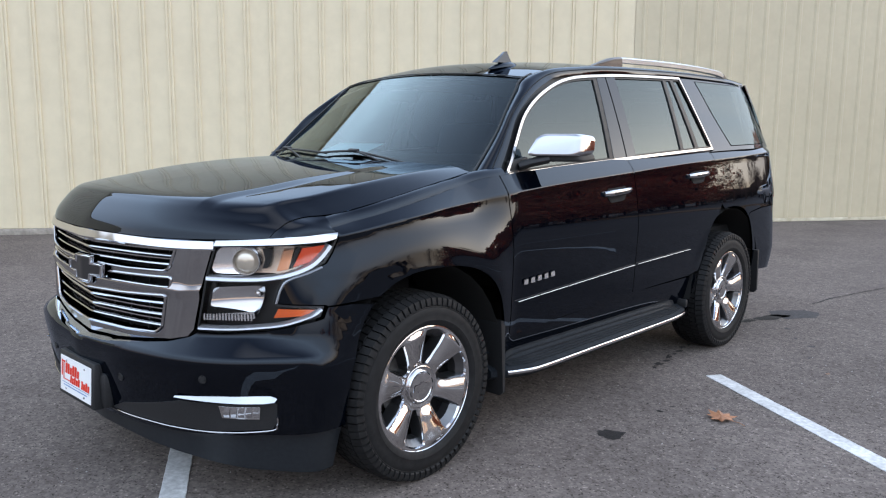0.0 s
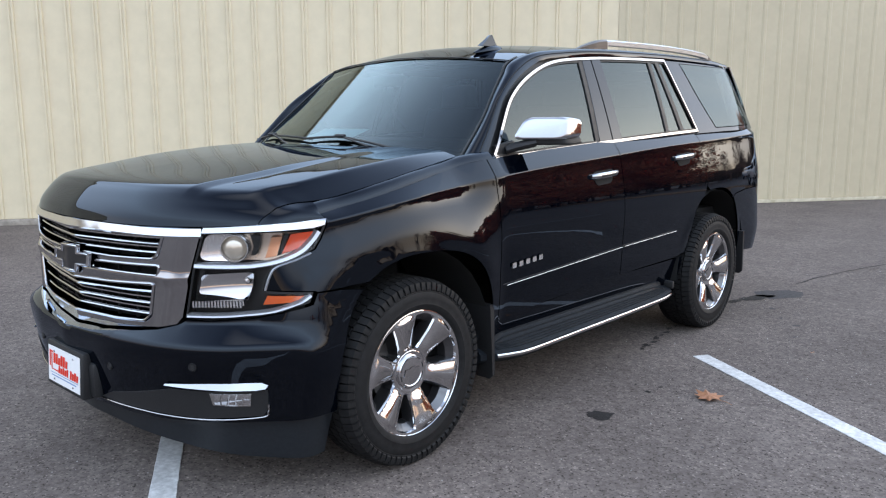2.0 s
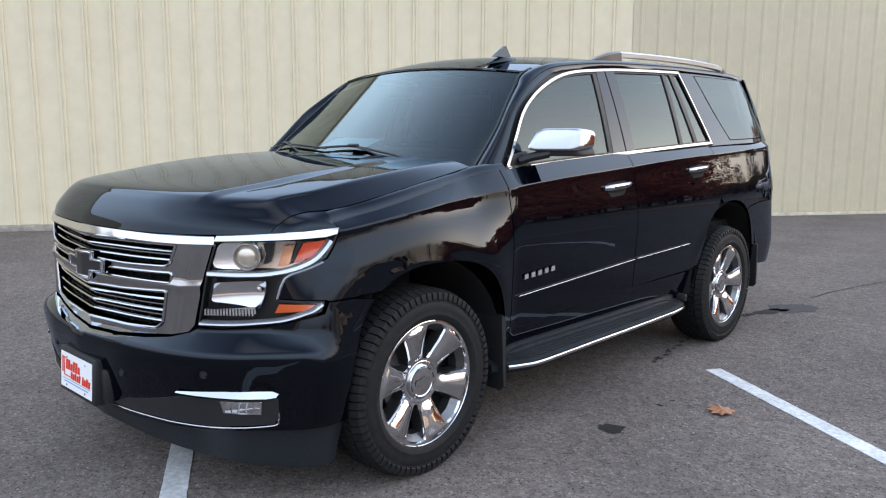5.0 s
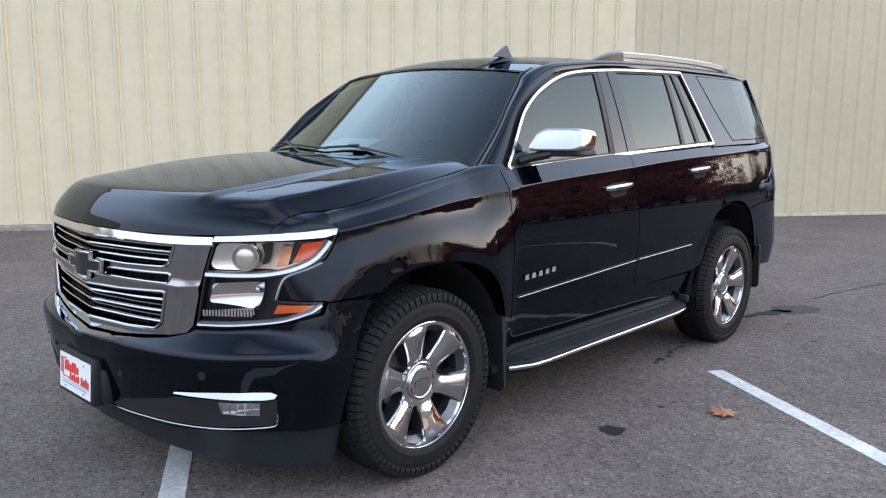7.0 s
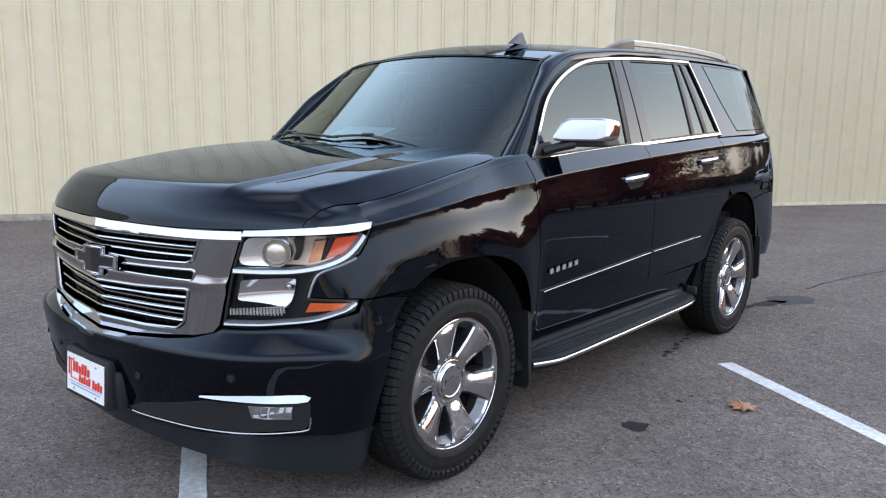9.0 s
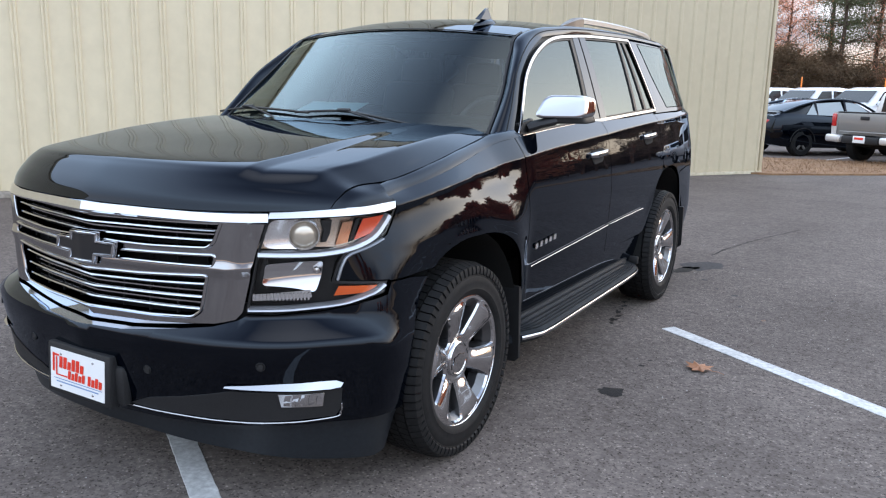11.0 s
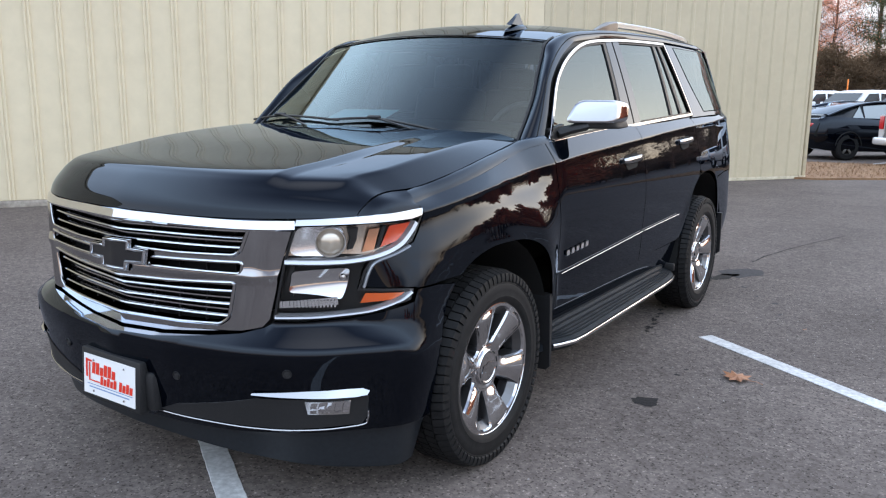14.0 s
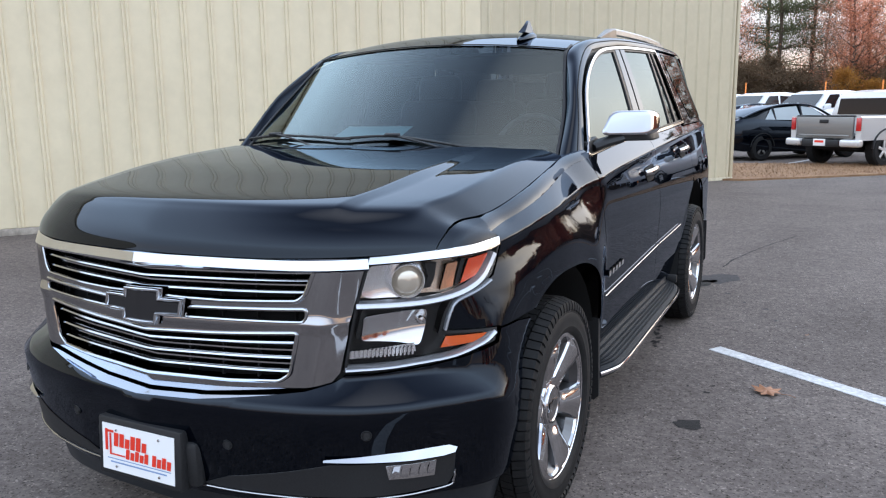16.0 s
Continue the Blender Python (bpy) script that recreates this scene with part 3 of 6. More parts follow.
    # door handles
    for cy, cz, door in ((1.49, 1.147, front_door), (2.478, 1.206, rear_door)):
        sl = .045
        # no hollow is cut: a black sheet on the skin gives the cup's shade
        cup = rounded([(cy - .072, cz - .058), (cy + .070, cz - .050), (cy + .108, cz + .004), (cy + .095, cz + .026), (cy - .095, cz + .017), (cy - .108, cz - .012)], .022)
        panel("handle_cup", cup, body, DARK, door, "dark sheet for the shaded hollow behind the handle", step=.015, lift=.003, thick=.004, flip=sd)
        path = [body(np.array(cy + u * .135), np.array(cz + sl * u * .135)) + np.array((.030 - .022 * abs(u) ** 3, 0, 0)) for u in np.linspace(-1, 1, 15)]
        bm = sweep_bm(path, lambda f: [(x * (1 - .25 * abs(2 * f - 1) ** 4), y * (1 - .3 * abs(2 * f - 1) ** 4)) for x, y in oval(.012, .017, 12)])
        if sd < 0:
            bmesh.ops.transform(bm, matrix=Matrix.Diagonal((-1, 1, 1, 1)), verts=bm.verts[:])
        grip = part("handle", bm, GRILLE_CHROME, door, "chrome door handle")
        path = [p + np.array((.0105, 0, -.001)) for p in path[3:12]]
        bm = sweep_bm(path, oval(.003, .0065, 8))
        if sd < 0:
            bmesh.ops.transform(bm, matrix=Matrix.Diagonal((-1, 1, 1, 1)), verts=bm.verts[:])
        part("handle_inlay", bm, PLASTIC, grip, "black inlay along the handle")
    # five small plain bars in place of the model name
    if sd > 0:
        badge = new("badge")
        badge.parent = front_door
        for k in range(5):
            y0 = .660 + k * .0535
            z0 = .747 + k * .003
            panel("badge_bar", [(y0, z0), (y0 + .030, z0 + .002), (y0 + .028, z0 + .027), (y0 - .002, z0 + .025)], body, BADGE, badge, "small chrome badge bar" if k == 0 else "", step=.02, lift=.008, thick=.008)

# front bumper and air dam
half = [(0, .315), (.07, .312), (.392, .325), (.703, .345), (.861, .345), (1.10, .345), (s_of_y(-.44) - S0, .342)] + [(s_of_y(-.447) - S0, .40)] + [(p[0] - S0, p[1]) for p in front_arch if p[0] < -.2 and .42 < p[1] < SEAM - .004] + [(1.19, SEAM - .003), (1.10, SEAM - .003), (1.078, .775), (.995, .748), (.889, .726), (.719, .713), (.645, .718), (.615, .700), (.540, .680), (.43, .666), (.205, .640), (0, .633)]
bumper = panel("front_bumper", both(half), front, BLACK, suv, "glossy black front bumper", step=.025)
dam = [(0, .306), (.39, .316), (.703, .336), (.861, .336), (1.10, .336), (s_of_y(-.440) - S0, .333), (s_of_y(-.455) - S0, .150), (1.05, .148), (.85, .172), (.60, .214), (.30, .232), (0, .238)]
panel("air_dam", both(dam), front, AIRDAM, bumper, "dark grey plastic air dam", step=.05, lift=-.016)
# ledge that closes the gap between bumper and grille
led = [(0, .58), (.43, .60), (.66, .64), (1.05, .70), (1.06, .78), (.64, .74), (.5, .70), (0, .66)]
panel("bumper_ledge", both(led), front, PLASTIC, bumper, "black ledge under the grille", step=.05, lift=-.085)
for sx in (1, -1):
    recess = [(.30, .402), (.45, .432), (.62, .470), (.905, .474), (.905, .40), (.891, .371), (.705, .362), (.41, .362), (.20, .360)]
    panel("fog_recess", [(sx * a, b) for a, b in recess], front, PLASTIC, bumper, "black recess round the fog lamp", step=.03, lift=.002, thick=.004)
    # black lip made of chrome, so its colour carries the sky's reflection
    lip = [front(np.array(sx * a), np.array(b)) + np.array((0, -.006, 0)) for a, b in spline([(.19, .356), (.41, .357), (.705, .357), (.885, .365), (.908, .39), (.909, .42)], 6)]
    part("recess_lip", sweep_bm(lip, oval(.004, .0035, 8)), GRILLE_CHROME, bumper, "thin edge of the recess, sky glint put in as dark chrome")
    blade = []
    for a, zb, zt in ((.608, .479, .484), (.70, .478, .493), (.80, .475, .500), (.88, .474, .499), (.905, .478, .490)):
        blade.append((a, zb, zt))
    poly = [(sx * a, zb) for a, zb, zt in blade] + [(sx * a, zt) for a, zb, zt in blade[::-1]]
    panel("fog_trim", poly, lambda s, z: front(s, z) + np.stack([0 * s, 1.1 * (z - .487), 0 * s], -1), GRILLE_CHROME, bumper, "chrome blade over the fog lamp", step=.012, lift=.011, thick=.012)
    lampo = [(.737, .468), (.862, .466), (.859, .410), (.745, .416)]
    fog = panel("fog_lamp", [(sx * a, b) for a, b in shrink(lampo, .003)], front, SATIN, bumper, "small rectangular fog lamp", step=.01, lift=.006, thick=.004)
    for k in range(5):
        a0 = .752 + k * .021
        panel("fog_facet", [(sx * a0, .425), (sx * (a0 + .016), .424), (sx * (a0 + .020), .460), (sx * (a0 + .004), .461)], lambda s, z: front(s, z) + np.stack([0 * s, .25 * np.abs(z - .44), 0 * s], -1), CHROME, fog, step=.01, lift=.010, thick=.004)
    for a, b in ((.315, .512), (.70, .567)):
        c = front(np.array(sx * a), np.array(b))
        c2 = front(np.array(sx * a + .01), np.array(b)) - front(np.array(sx * a - .01), np.array(b))
        ang = math.atan2(c2[1], c2[0])
        m = Matrix.Translation(c) @ Matrix.Rotation(ang, 4, "Z") @ Matrix.Rotation(radians(90), 4, "X")
        part("parking_sensor", lathe_bm([(.0, .004), (.010, .004), (.0115, .001), (.0125, .001), (.0135, .004), (.015, .004), (.016, 0)], 20, "Z", m), PLASTIC, bumper, "round black parking sensor")

# top of the bumper, running in under the grille
shelf = []
for a in np.linspace(-.62, .62, 63):
    zb = float(np.interp(abs(a), [0, .205, .43, .54, .615, .645], [.633, .640, .666, .680, .700, .718]))
    A = front(np.array(a), np.array(zb))
    Bk = front(np.array(a), np.array(.725)) + np.array((0, .055, 0))
    Bk[2] = zb - .004
    shelf.append([A + np.array((0, 0, -.001)), A * .6 + Bk * .4 + np.array((0, 0, .001)), Bk])
grid_mesh("bumper_shelf", np.array(shelf)[:, ::-1].transpose(1, 0, 2)[::-1], BLACK, bumper, turn=True)

# grille
grille = new("grille")
grille.parent = suv
grille["label"] = "wide chrome grille with horizontal bars"
outer = [(0, .640), (.205, .646), (.43, .674), (.54, .688), (.612, .704), (.634, .730), (.655, .82), (.679, .924), (.716, 1.045), (0, 1.045)]
up_hole = [(0, 1.022), (.29, 1.030), (.575, 1.040), (.544, .962), (.522, .943), (.285, .933), (.154, .932), (0, .938)]
lo_hole = [(0, .822), (.226, .830), (.517, .849), (.489, .724), (.456, .701), (.285, .690), (0, .684)]
mid_hole = [(.150, .905), (.548, .920), (.540, .881), (.150, .873)]


def nose(s, z):
    """The plane of the grille, which does not follow the bumper's bulge."""
    P = front(s, np.maximum(z, .725))
    P[..., 2] = z
    return P


swell = lambda s, z: -.004 - .016 * np.exp(-((np.abs(s) - .605 - .22 * (z - .87)) / .045) ** 2) - .008 * np.exp(-((z - .862 - .02 * np.abs(s)) / .018) ** 2)
flat = lambda s, z: nose(s, z) + np.stack([0 * s, swell(s, z), 0 * s], -1)
panel("grille_frame", both(outer), flat, GRILLE_CHROME, grille, "chrome grille surround", step=.014, thick=.05,
      holes=[both(up_hole), both(lo_hole), mid_hole, [(-a, b) for a, b in mid_hole]])
bar_top = [front(np.array(a), np.array(1.054)) + np.array((0, -.004, 0)) for a in np.linspace(.722, -.722, 61)]
part("top_bar", sweep_bm(bar_top, [(-.012, -.026), (-.017, -.019), (-.008, .008), (.002, .013), (.02, .014), (.03, -.026)]), CHROME, grille, "bright chrome bar under the bonnet")
panel("grille_mesh", both([(0, .645), (.43, .675), (.6, .70), (.65, .9), (.70, 1.04), (0, 1.04)]), nose, DARK, grille, "black backing behind the bars", step=.05, lift=-.075, thick=0)


def bar(zc, ze, half_w, name="grille_bar"):
    """One chrome bar with a grey lip over it, lower in the middle."""
    for dz, sec, mat, lab in ((0, [(-.012, -.005), (-.014, -.002), (-.011, .0025), (.006, .006), (.03, .006), (.03, -.005)], BARCHROME, "chrome grille bar"), (.017, [(-.002, -.0025), (-.002, .002), (.02, .002), (.02, -.0025)], SATIN, "thin grey grille bar")):
        pth = []
        for a in np.linspace(half_w, -half_w, 49):
            z = zc + (ze - zc) * (abs(a) / half_w) ** 1.2 + dz
            pth.append(nose(np.array(a), np.array(z)) + np.array((0, .018 + (.012 if dz else 0), 0)))
        part(name, sweep_bm(pth, sec), mat, grille, lab)


for zc, ze, w in ((.991, 1.003, .560), (.957, .968, .545), (.796, .818, .508), (.756, .771, .500), (.717, .729, .485)):
    bar(zc, ze, w)
for k in range(4):
    for sx in (1, -1):
        a = .12 + k * .12
        for z0, z1 in ((.69, .83), (.93, 1.03), (.87, .915)):
            c0, c1 = front(np.array(sx * a), np.array(z0)), front(np.array(sx * a), np.array(z1))
            part("grille_rib", sweep_bm([c0 + np.array((0, .05, 0)), c1 + np.array((0, .05, 0))], oval(.003, .008, 6), ups=[(0, 1, 0)] * 2), PLASTIC, grille)
# bright lips round the openings
for hole in (both(up_hole), both(lo_hole), mid_hole, [(-a, b) for a, b in mid_hole]):
    ring = [nose(np.array(a), np.array(b)) + np.array((0, -.006, 0)) for a, b in dense(rounded(hole, .012, 3), .02)]
    part("opening_lip", sweep_bm(ring, oval(.006, .006, 8), closed=True, ups=[(0, -1, .15)] * len(ring)), BARCHROME, grille, "bright chrome lip")
# plain cross-shaped emblem
cross = [(-.165, .872), (-.078, .872), (-.082, .842), (.062, .844), (.068, .872), (.152, .875), (.165, .934), (.082, .932), (.086, .960), (-.060, .958), (-.064, .932), (-.152, .930)]
emblem = panel("emblem", cross, front, CHROME, grille, "plain cross emblem with chrome rim", step=.012, lift=.018, thick=.03)
rim_path = [front(np.array(a), np.array(b)) + np.array((0, -.022, 0)) for a, b in dense(shrink(cross, .007), .02)]
part("emblem_rim", sweep_bm(rim_path, oval(.007, .010, 10), closed=True, ups=[(0, -1, .1)] * len(rim_path)), CHROME, emblem, "rounded chrome rim")
GUN = material("gunmetal", (0.07, 0.07, 0.075), 0.32, 0.9)
panel("emblem_face", shrink(cross, .014), front, GUN, emblem, "gunmetal grey face", step=.012, lift=.025, thick=.005)

# licence plate holder with a dealer's plate
plate = new("plate_holder")
plate.parent = bumper
hold = box_bm((.345, .045, .19), pose(0, -1.003, .440, -4), .008)
part("holder", hold, PLASTIC, plate, "black plastic plate holder")
wedge = box_bm((.42, .05, .15), pose(0, -.975, .425), .02)
part("bracket", wedge, PLASTIC, plate)
PM = pose(0, -1.0275, .441, 86)
part("plate", box_bm((.300, .150, .002), PM, 0), WHITE, plate, "white plate with red and blue print", smooth=False)


def print_bar(x0, x1, z0, z1, mat, slant=0.0):
    bm = bmesh.new()
    q = [bm.verts.new(PM @ Vector(v)) for v in ((x0, z0, .0025), (x1, z0, .0025), (x1 + slant, z1, .0025), (x0 + slant, z1, .0025))]
    bm.faces.new(q)
    part("print_bar", bm, mat, plate, smooth=False)


print_bar(-.137, -.125, -.012, .058, REDINK)
print_bar(-.126, -.100, .048, .056, REDINK)
print_bar(-.118, -.110, -.020, .046, REDINK)
for k in range(6):
    print_bar(-.100 + k * .0235, -.081 + k * .0235, .006, .050 - .013 * ((k * 2) % 3 == 1), REDINK, .003)
print_bar(-.118, -.052, -.024, -.019, REDINK)
for k in range(5):
    print_bar(-.050 + k * .0195, -.0345 + k * .0195, -.028, .004 - .007 * (k % 2), REDINK, .003)
for k in range(4):
    print_bar(.060 + k * .020, .0762 + k * .020, -.030, .006 - .008 * (k % 2), REDINK, .003)
print_bar(-.128, .138, -.037, -.034, BLUEINK)
print_bar(-.115, .120, -.049, -.044, BLUEINK)
for sx in (-1, 1):
    part("plate_screw", lathe_bm([(0, .004), (.004, .003), (.005, 0)], 12, "Z", PM @ pose(sx * .089, .058, .001)), CHROME, plate)
    part("plate_screw", lathe_bm([(0, .004), (.004, .003), (.005, 0)], 12, "Z", PM @ pose(sx * .089, -.060, .001)), CHROME, plate)

# headlamps
GREYTRIM = material("grey_lamp_trim", (0.24, 0.25, 0.27), 0.22, 0.6)
LENSGLASS = material("projector_glass", (0.50, 0.44, 0.36), 0.10, 0.5, Coat_Weight=1.0)
LAMPCHROME = material("lamp_chrome", (0.88, 0.88, 0.90), 0.16, 0.85)
SMOKE = material("smoky_reflector", (0.66, 0.58, 0.50), 0.24, 0.9)
PEACH = material("sunset_tinted_chrome", (0.78, 0.42, 0.26), 0.2, 0.8)
REDAMBER = material("orange_red_reflector", (0.72, 0.07, 0.015), 0.15, 0.0, Coat_Weight=1.0)
for sx in (1, -1):
    mir = lambda P: [(sx * a, b) for a, b in P]
    hl = new("headlamp")
    hl.parent = suv
    hl["label"] = "two-storey headlamp with clear lens and amber corners"
    panel("housing", mir(LAMP), front, PLASTIC, hl, "black lamp housing", step=.03, lift=-.060, thick=0)
    panel("housing_rim", mir(LAMP), front, PLASTIC, hl, step=.02, lift=-.001, thick=.055, holes=[mir(shrink(LAMP, .008))])
    panel("chrome_lid", mir([(.726, 1.043), (.895, 1.047), (1.127, 1.053), (1.166, 1.062), (1.166, 1.080), (.95, 1.073), (.724, 1.067)]), lambda s, z: front(s, z) + np.stack([0 * s, .75 * (z - 1.06), 0 * s], -1), SATIN, hl, "chrome strip over the lamp", step=.02, lift=.006, thick=.012)
    upper = [(.690, .940), (.975, .945), (1.06, .972), (1.13, 1.035), (.735, 1.035)]
    panel("reflector", mir(upper), lambda s, z: front(s, z) + np.stack([0 * s, -.5 * ((np.abs(s) - .84) ** 2 + 2 * (z - .99) ** 2), 0 * s], -1), SMOKE, hl, "smoky upper reflector", step=.015, lift=-.055, thick=0)
    panel("lamp_bowl", mir(rounded([(.715, .946), (.855, .946), (.880, 1.030), (.738, 1.032)], .036)), lambda s, z: front(s, z) + np.stack([0 * s, -4 * ((np.abs(s) - .79) ** 2 + (z - .985) ** 2), 0 * s], -1), LAMPCHROME, hl, "chrome bowl round the projector", step=.01, lift=-.038, thick=0)
    c = front(np.array(sx * .832), np.array(.988))
    d = front(np.array(sx * .835), np.array(.986)) - front(np.array(sx * .815), np.array(.986))
    m = Matrix.Translation(c) @ Matrix.Rotation(math.atan2(sx * d[1], sx * d[0]), 4, "Z") @ Matrix.Rotation(radians(90), 4, "X")
    part("projector_ring", lathe_bm([(.044, -.03), (.045, -.010), (.0465, -.001), (.048, .001), (.050, .001), (.051, -.002), (.0515, -.05)], 48, "Z", m), LAMPCHROME, hl, "chrome ring of the projector")
    part("projector_lens", lathe_bm([(.0005, .010), (.014, .009), (.028, .004), (.038, -.003), (.0445, -.012)], 40, "Z", m), LENSGLASS, hl, "pale glass projector lens")
    panel("lamp_bracket", mir([(.890, 1.034), (.928, 1.034), (.921, .992), (.906, .962), (.888, .960), (.900, .995)]), front, PLASTIC, hl, "black bracket beside the projector", step=.012, lift=-.020, thick=.02)
    panel("lamp_divider", mir([(.985, .960), (1.000, .964), (1.037, 1.034), (1.018, 1.032)]), front, PLASTIC, hl, step=.02, lift=-.022, thick=.02)
    panel("tinted_reflector", mir([(1.000, .966), (1.095, .992), (1.128, 1.040), (1.040, 1.034)]), front, REDAMBER, hl, "orange-red side reflector", step=.02, lift=-.012, thick=.01)
    # plain chrome here: the peach colour paints in the sunset it mirrors
    panel("tinted_reflector", mir([(.938, .950), (.982, .958), (1.010, 1.026), (.968, 1.024)]), front, PEACH, hl, "chrome reflector with the mirrored sunset in its peach colour", step=.02, lift=-.028, thick=.01)
    strip = spline([(.682, .926), (.76, .924), (.836, .924), (.90, .927), (.970, .938), (1.03, .956), (1.075, .978), (1.115, 1.012), (1.138, 1.040)], 5)
    pth = [front(np.array(sx * a), np.array(b)) + np.array((-sx * .003, .005, 0)) for a, b in strip]
    pth = pth[::-1] if sx > 0 else pth
    part("light_strip", sweep_bm(pth, [(-.007, -.012), (-.011, -.008), (-.006, .004), (.006, .010), (.014, .010), (.014, -.012)]), GUIDE, hl, "white light strip between the lamps")
    lowr = rounded([(.733, .884), (.890, .888), (.872, .806), (.728, .826)], .012)
    panel("reflector", mir(lowr), lambda s, z: front(s, z) + np.stack([0 * s, -3.2 * ((np.abs(s) - .83) ** 2 + 1.6 * (z - .845) ** 2) + .22 * (z - .845), 0 * s], -1), CHROME, hl, "chrome lower reflector", step=.01, lift=-.035, thick=.01)
    part("bulb_shade", lathe_bm([(.0005, .02), (.010, .018), (.014, .008), (.014, -.02)], 20, "Z", Matrix.Translation(front(np.array(sx * .845), np.array(.865)) - front(np.array(sx * .825), np.array(.986))) @ Matrix.Translation((0, .03, 0)) @ m), SATIN, hl)
    panel("lamp_baffle", mir([(.68, .83), (.70, .905), (.712, .905), (.706, .80)]), front, PLASTIC, hl, step=.02, lift=-.02, thick=.02)
    panel("lamp_glow", mir([(.66, .762), (.855, .771), (.852, .797), (.661, .784)]), front, LAMPCHROME, hl, "ribbed daytime light", step=.02, lift=-.018, thick=.005)
    for k in range(16):
        a0 = .664 + k * .0118
        panel("rib", mir([(a0, .764), (a0 + .006, .7645), (a0 + .006, .789), (a0, .787)]), front, LAMPCHROME, hl, step=.02, lift=-.010, thick=.01)
    panel("tinted_reflector", mir([(.925, .778), (1.033, .788), (1.066, .810), (.942, .812)]), front, AMBER, hl, "amber lower reflector", step=.02, lift=-.010, thick=.01)
    strip = spline([(.645, .737), (.72, .736), (.794, .738), (.889, .746), (.95, .755), (.989, .766), (1.04, .786), (1.075, .812)], 5)
    pth = [front(np.array(sx * a), np.array(b)) + np.array((-sx * .003, .005, 0)) for a, b in strip]
    pth = pth[::-1] if sx > 0 else pth
    part("light_strip", sweep_bm(pth, [(-.007, -.009), (-.011, -.006), (-.005, .004), (.006, .009), (.012, .009), (.012, -.009)]), GUIDE, hl, "white strip under the lamp")
    notch = spline([(1.100, .962), (1.045, .941), (.975, .917), (.951, .884), (.935, .834)], 6)
    pth = [front(np.array(sx * a), np.array(b)) + np.array((sx * .001, .003, 0)) for a, b in notch]
    part("edge_strip", sweep_bm(pth, oval(.012, .006, 8)), GREYTRIM, hl, "grey trim along the wing")
    panel("lens", mir(shrink(LAMP, .004)), front, LENS, hl, "clear lamp lens", step=.025, lift=.002, thick=0)

# bonnet between its two side cuts
strips = {}
for y in np.linspace(-.42, .60, 35):
    p = body(np.array(s_of_y(float(y))), np.array(ztop(y)))
    line = [p]
    for k in range(6):
        a = radians(22 + 38 * k / 5 + 9 * float(smooth(0, .5, y)))
        line.append(line[-1] + np.array((-math.sin(a), 0, math.cos(a))) * .0095)
    strips[float(y)] = line
rim = [strips[k][-1] for k in sorted(strips)]
E = spline([front(np.array(.918), np.array(1.073)), (.830, -.618, 1.092), (.832, -.590, 1.110), (.831, -.545, 1.131), (.830, -.47, 1.142), rim[2], rim[9], rim[18], rim[28]], 10)
bonnet_drop = curve([0, .35, .66, .685, .735, .755, .82, .885, .915, .95, 1, 1.1], [0, .02, .055, .070, .175, .190, .240, .295, .350, .60, 1, 1.75])
M = spline([(0, -.953, 1.067), (0, -.940, 1.106), (0, -.906, 1.150), (0, -.858, 1.194), (0, -.80, 1.219), (0, -.60, 1.246), (0, -.32, 1.282), (0, .02, 1.309), (0, .30, 1.321)], 10)
H = []
XF = np.concatenate([np.linspace(-1, -.5, 56)[:-1], np.linspace(-.5, .5, 41), np.linspace(.5, 1, 56)[1:]])
for i, (e, c) in enumerate(zip(E, M)):
    t = i / (len(M) - 1)
    p = 3.6 - 1.2 * smooth(.3, .7, t)
    row = []
    for u in XF:
        a = abs(u)
        prow = .16 * (1 - smooth(.25, .7, t))
        soft_a = math.sqrt(a * a + .0016) - .04
        q = np.array((u * e[0], c[1] + (e[1] - c[1]) * ((1 - prow) * a ** p + prow * soft_a), c[2]))
        k = smooth(.27, .48, t)
        q[2] += (e[2] - c[2]) * ((1 - k) * a ** 4.2 + k * float(bonnet_drop(a)))
        row.append(q)
    H.append(row)
grid_mesh("bonnet", np.array(H), BLACK, suv, "glossy black bonnet with a raised middle")
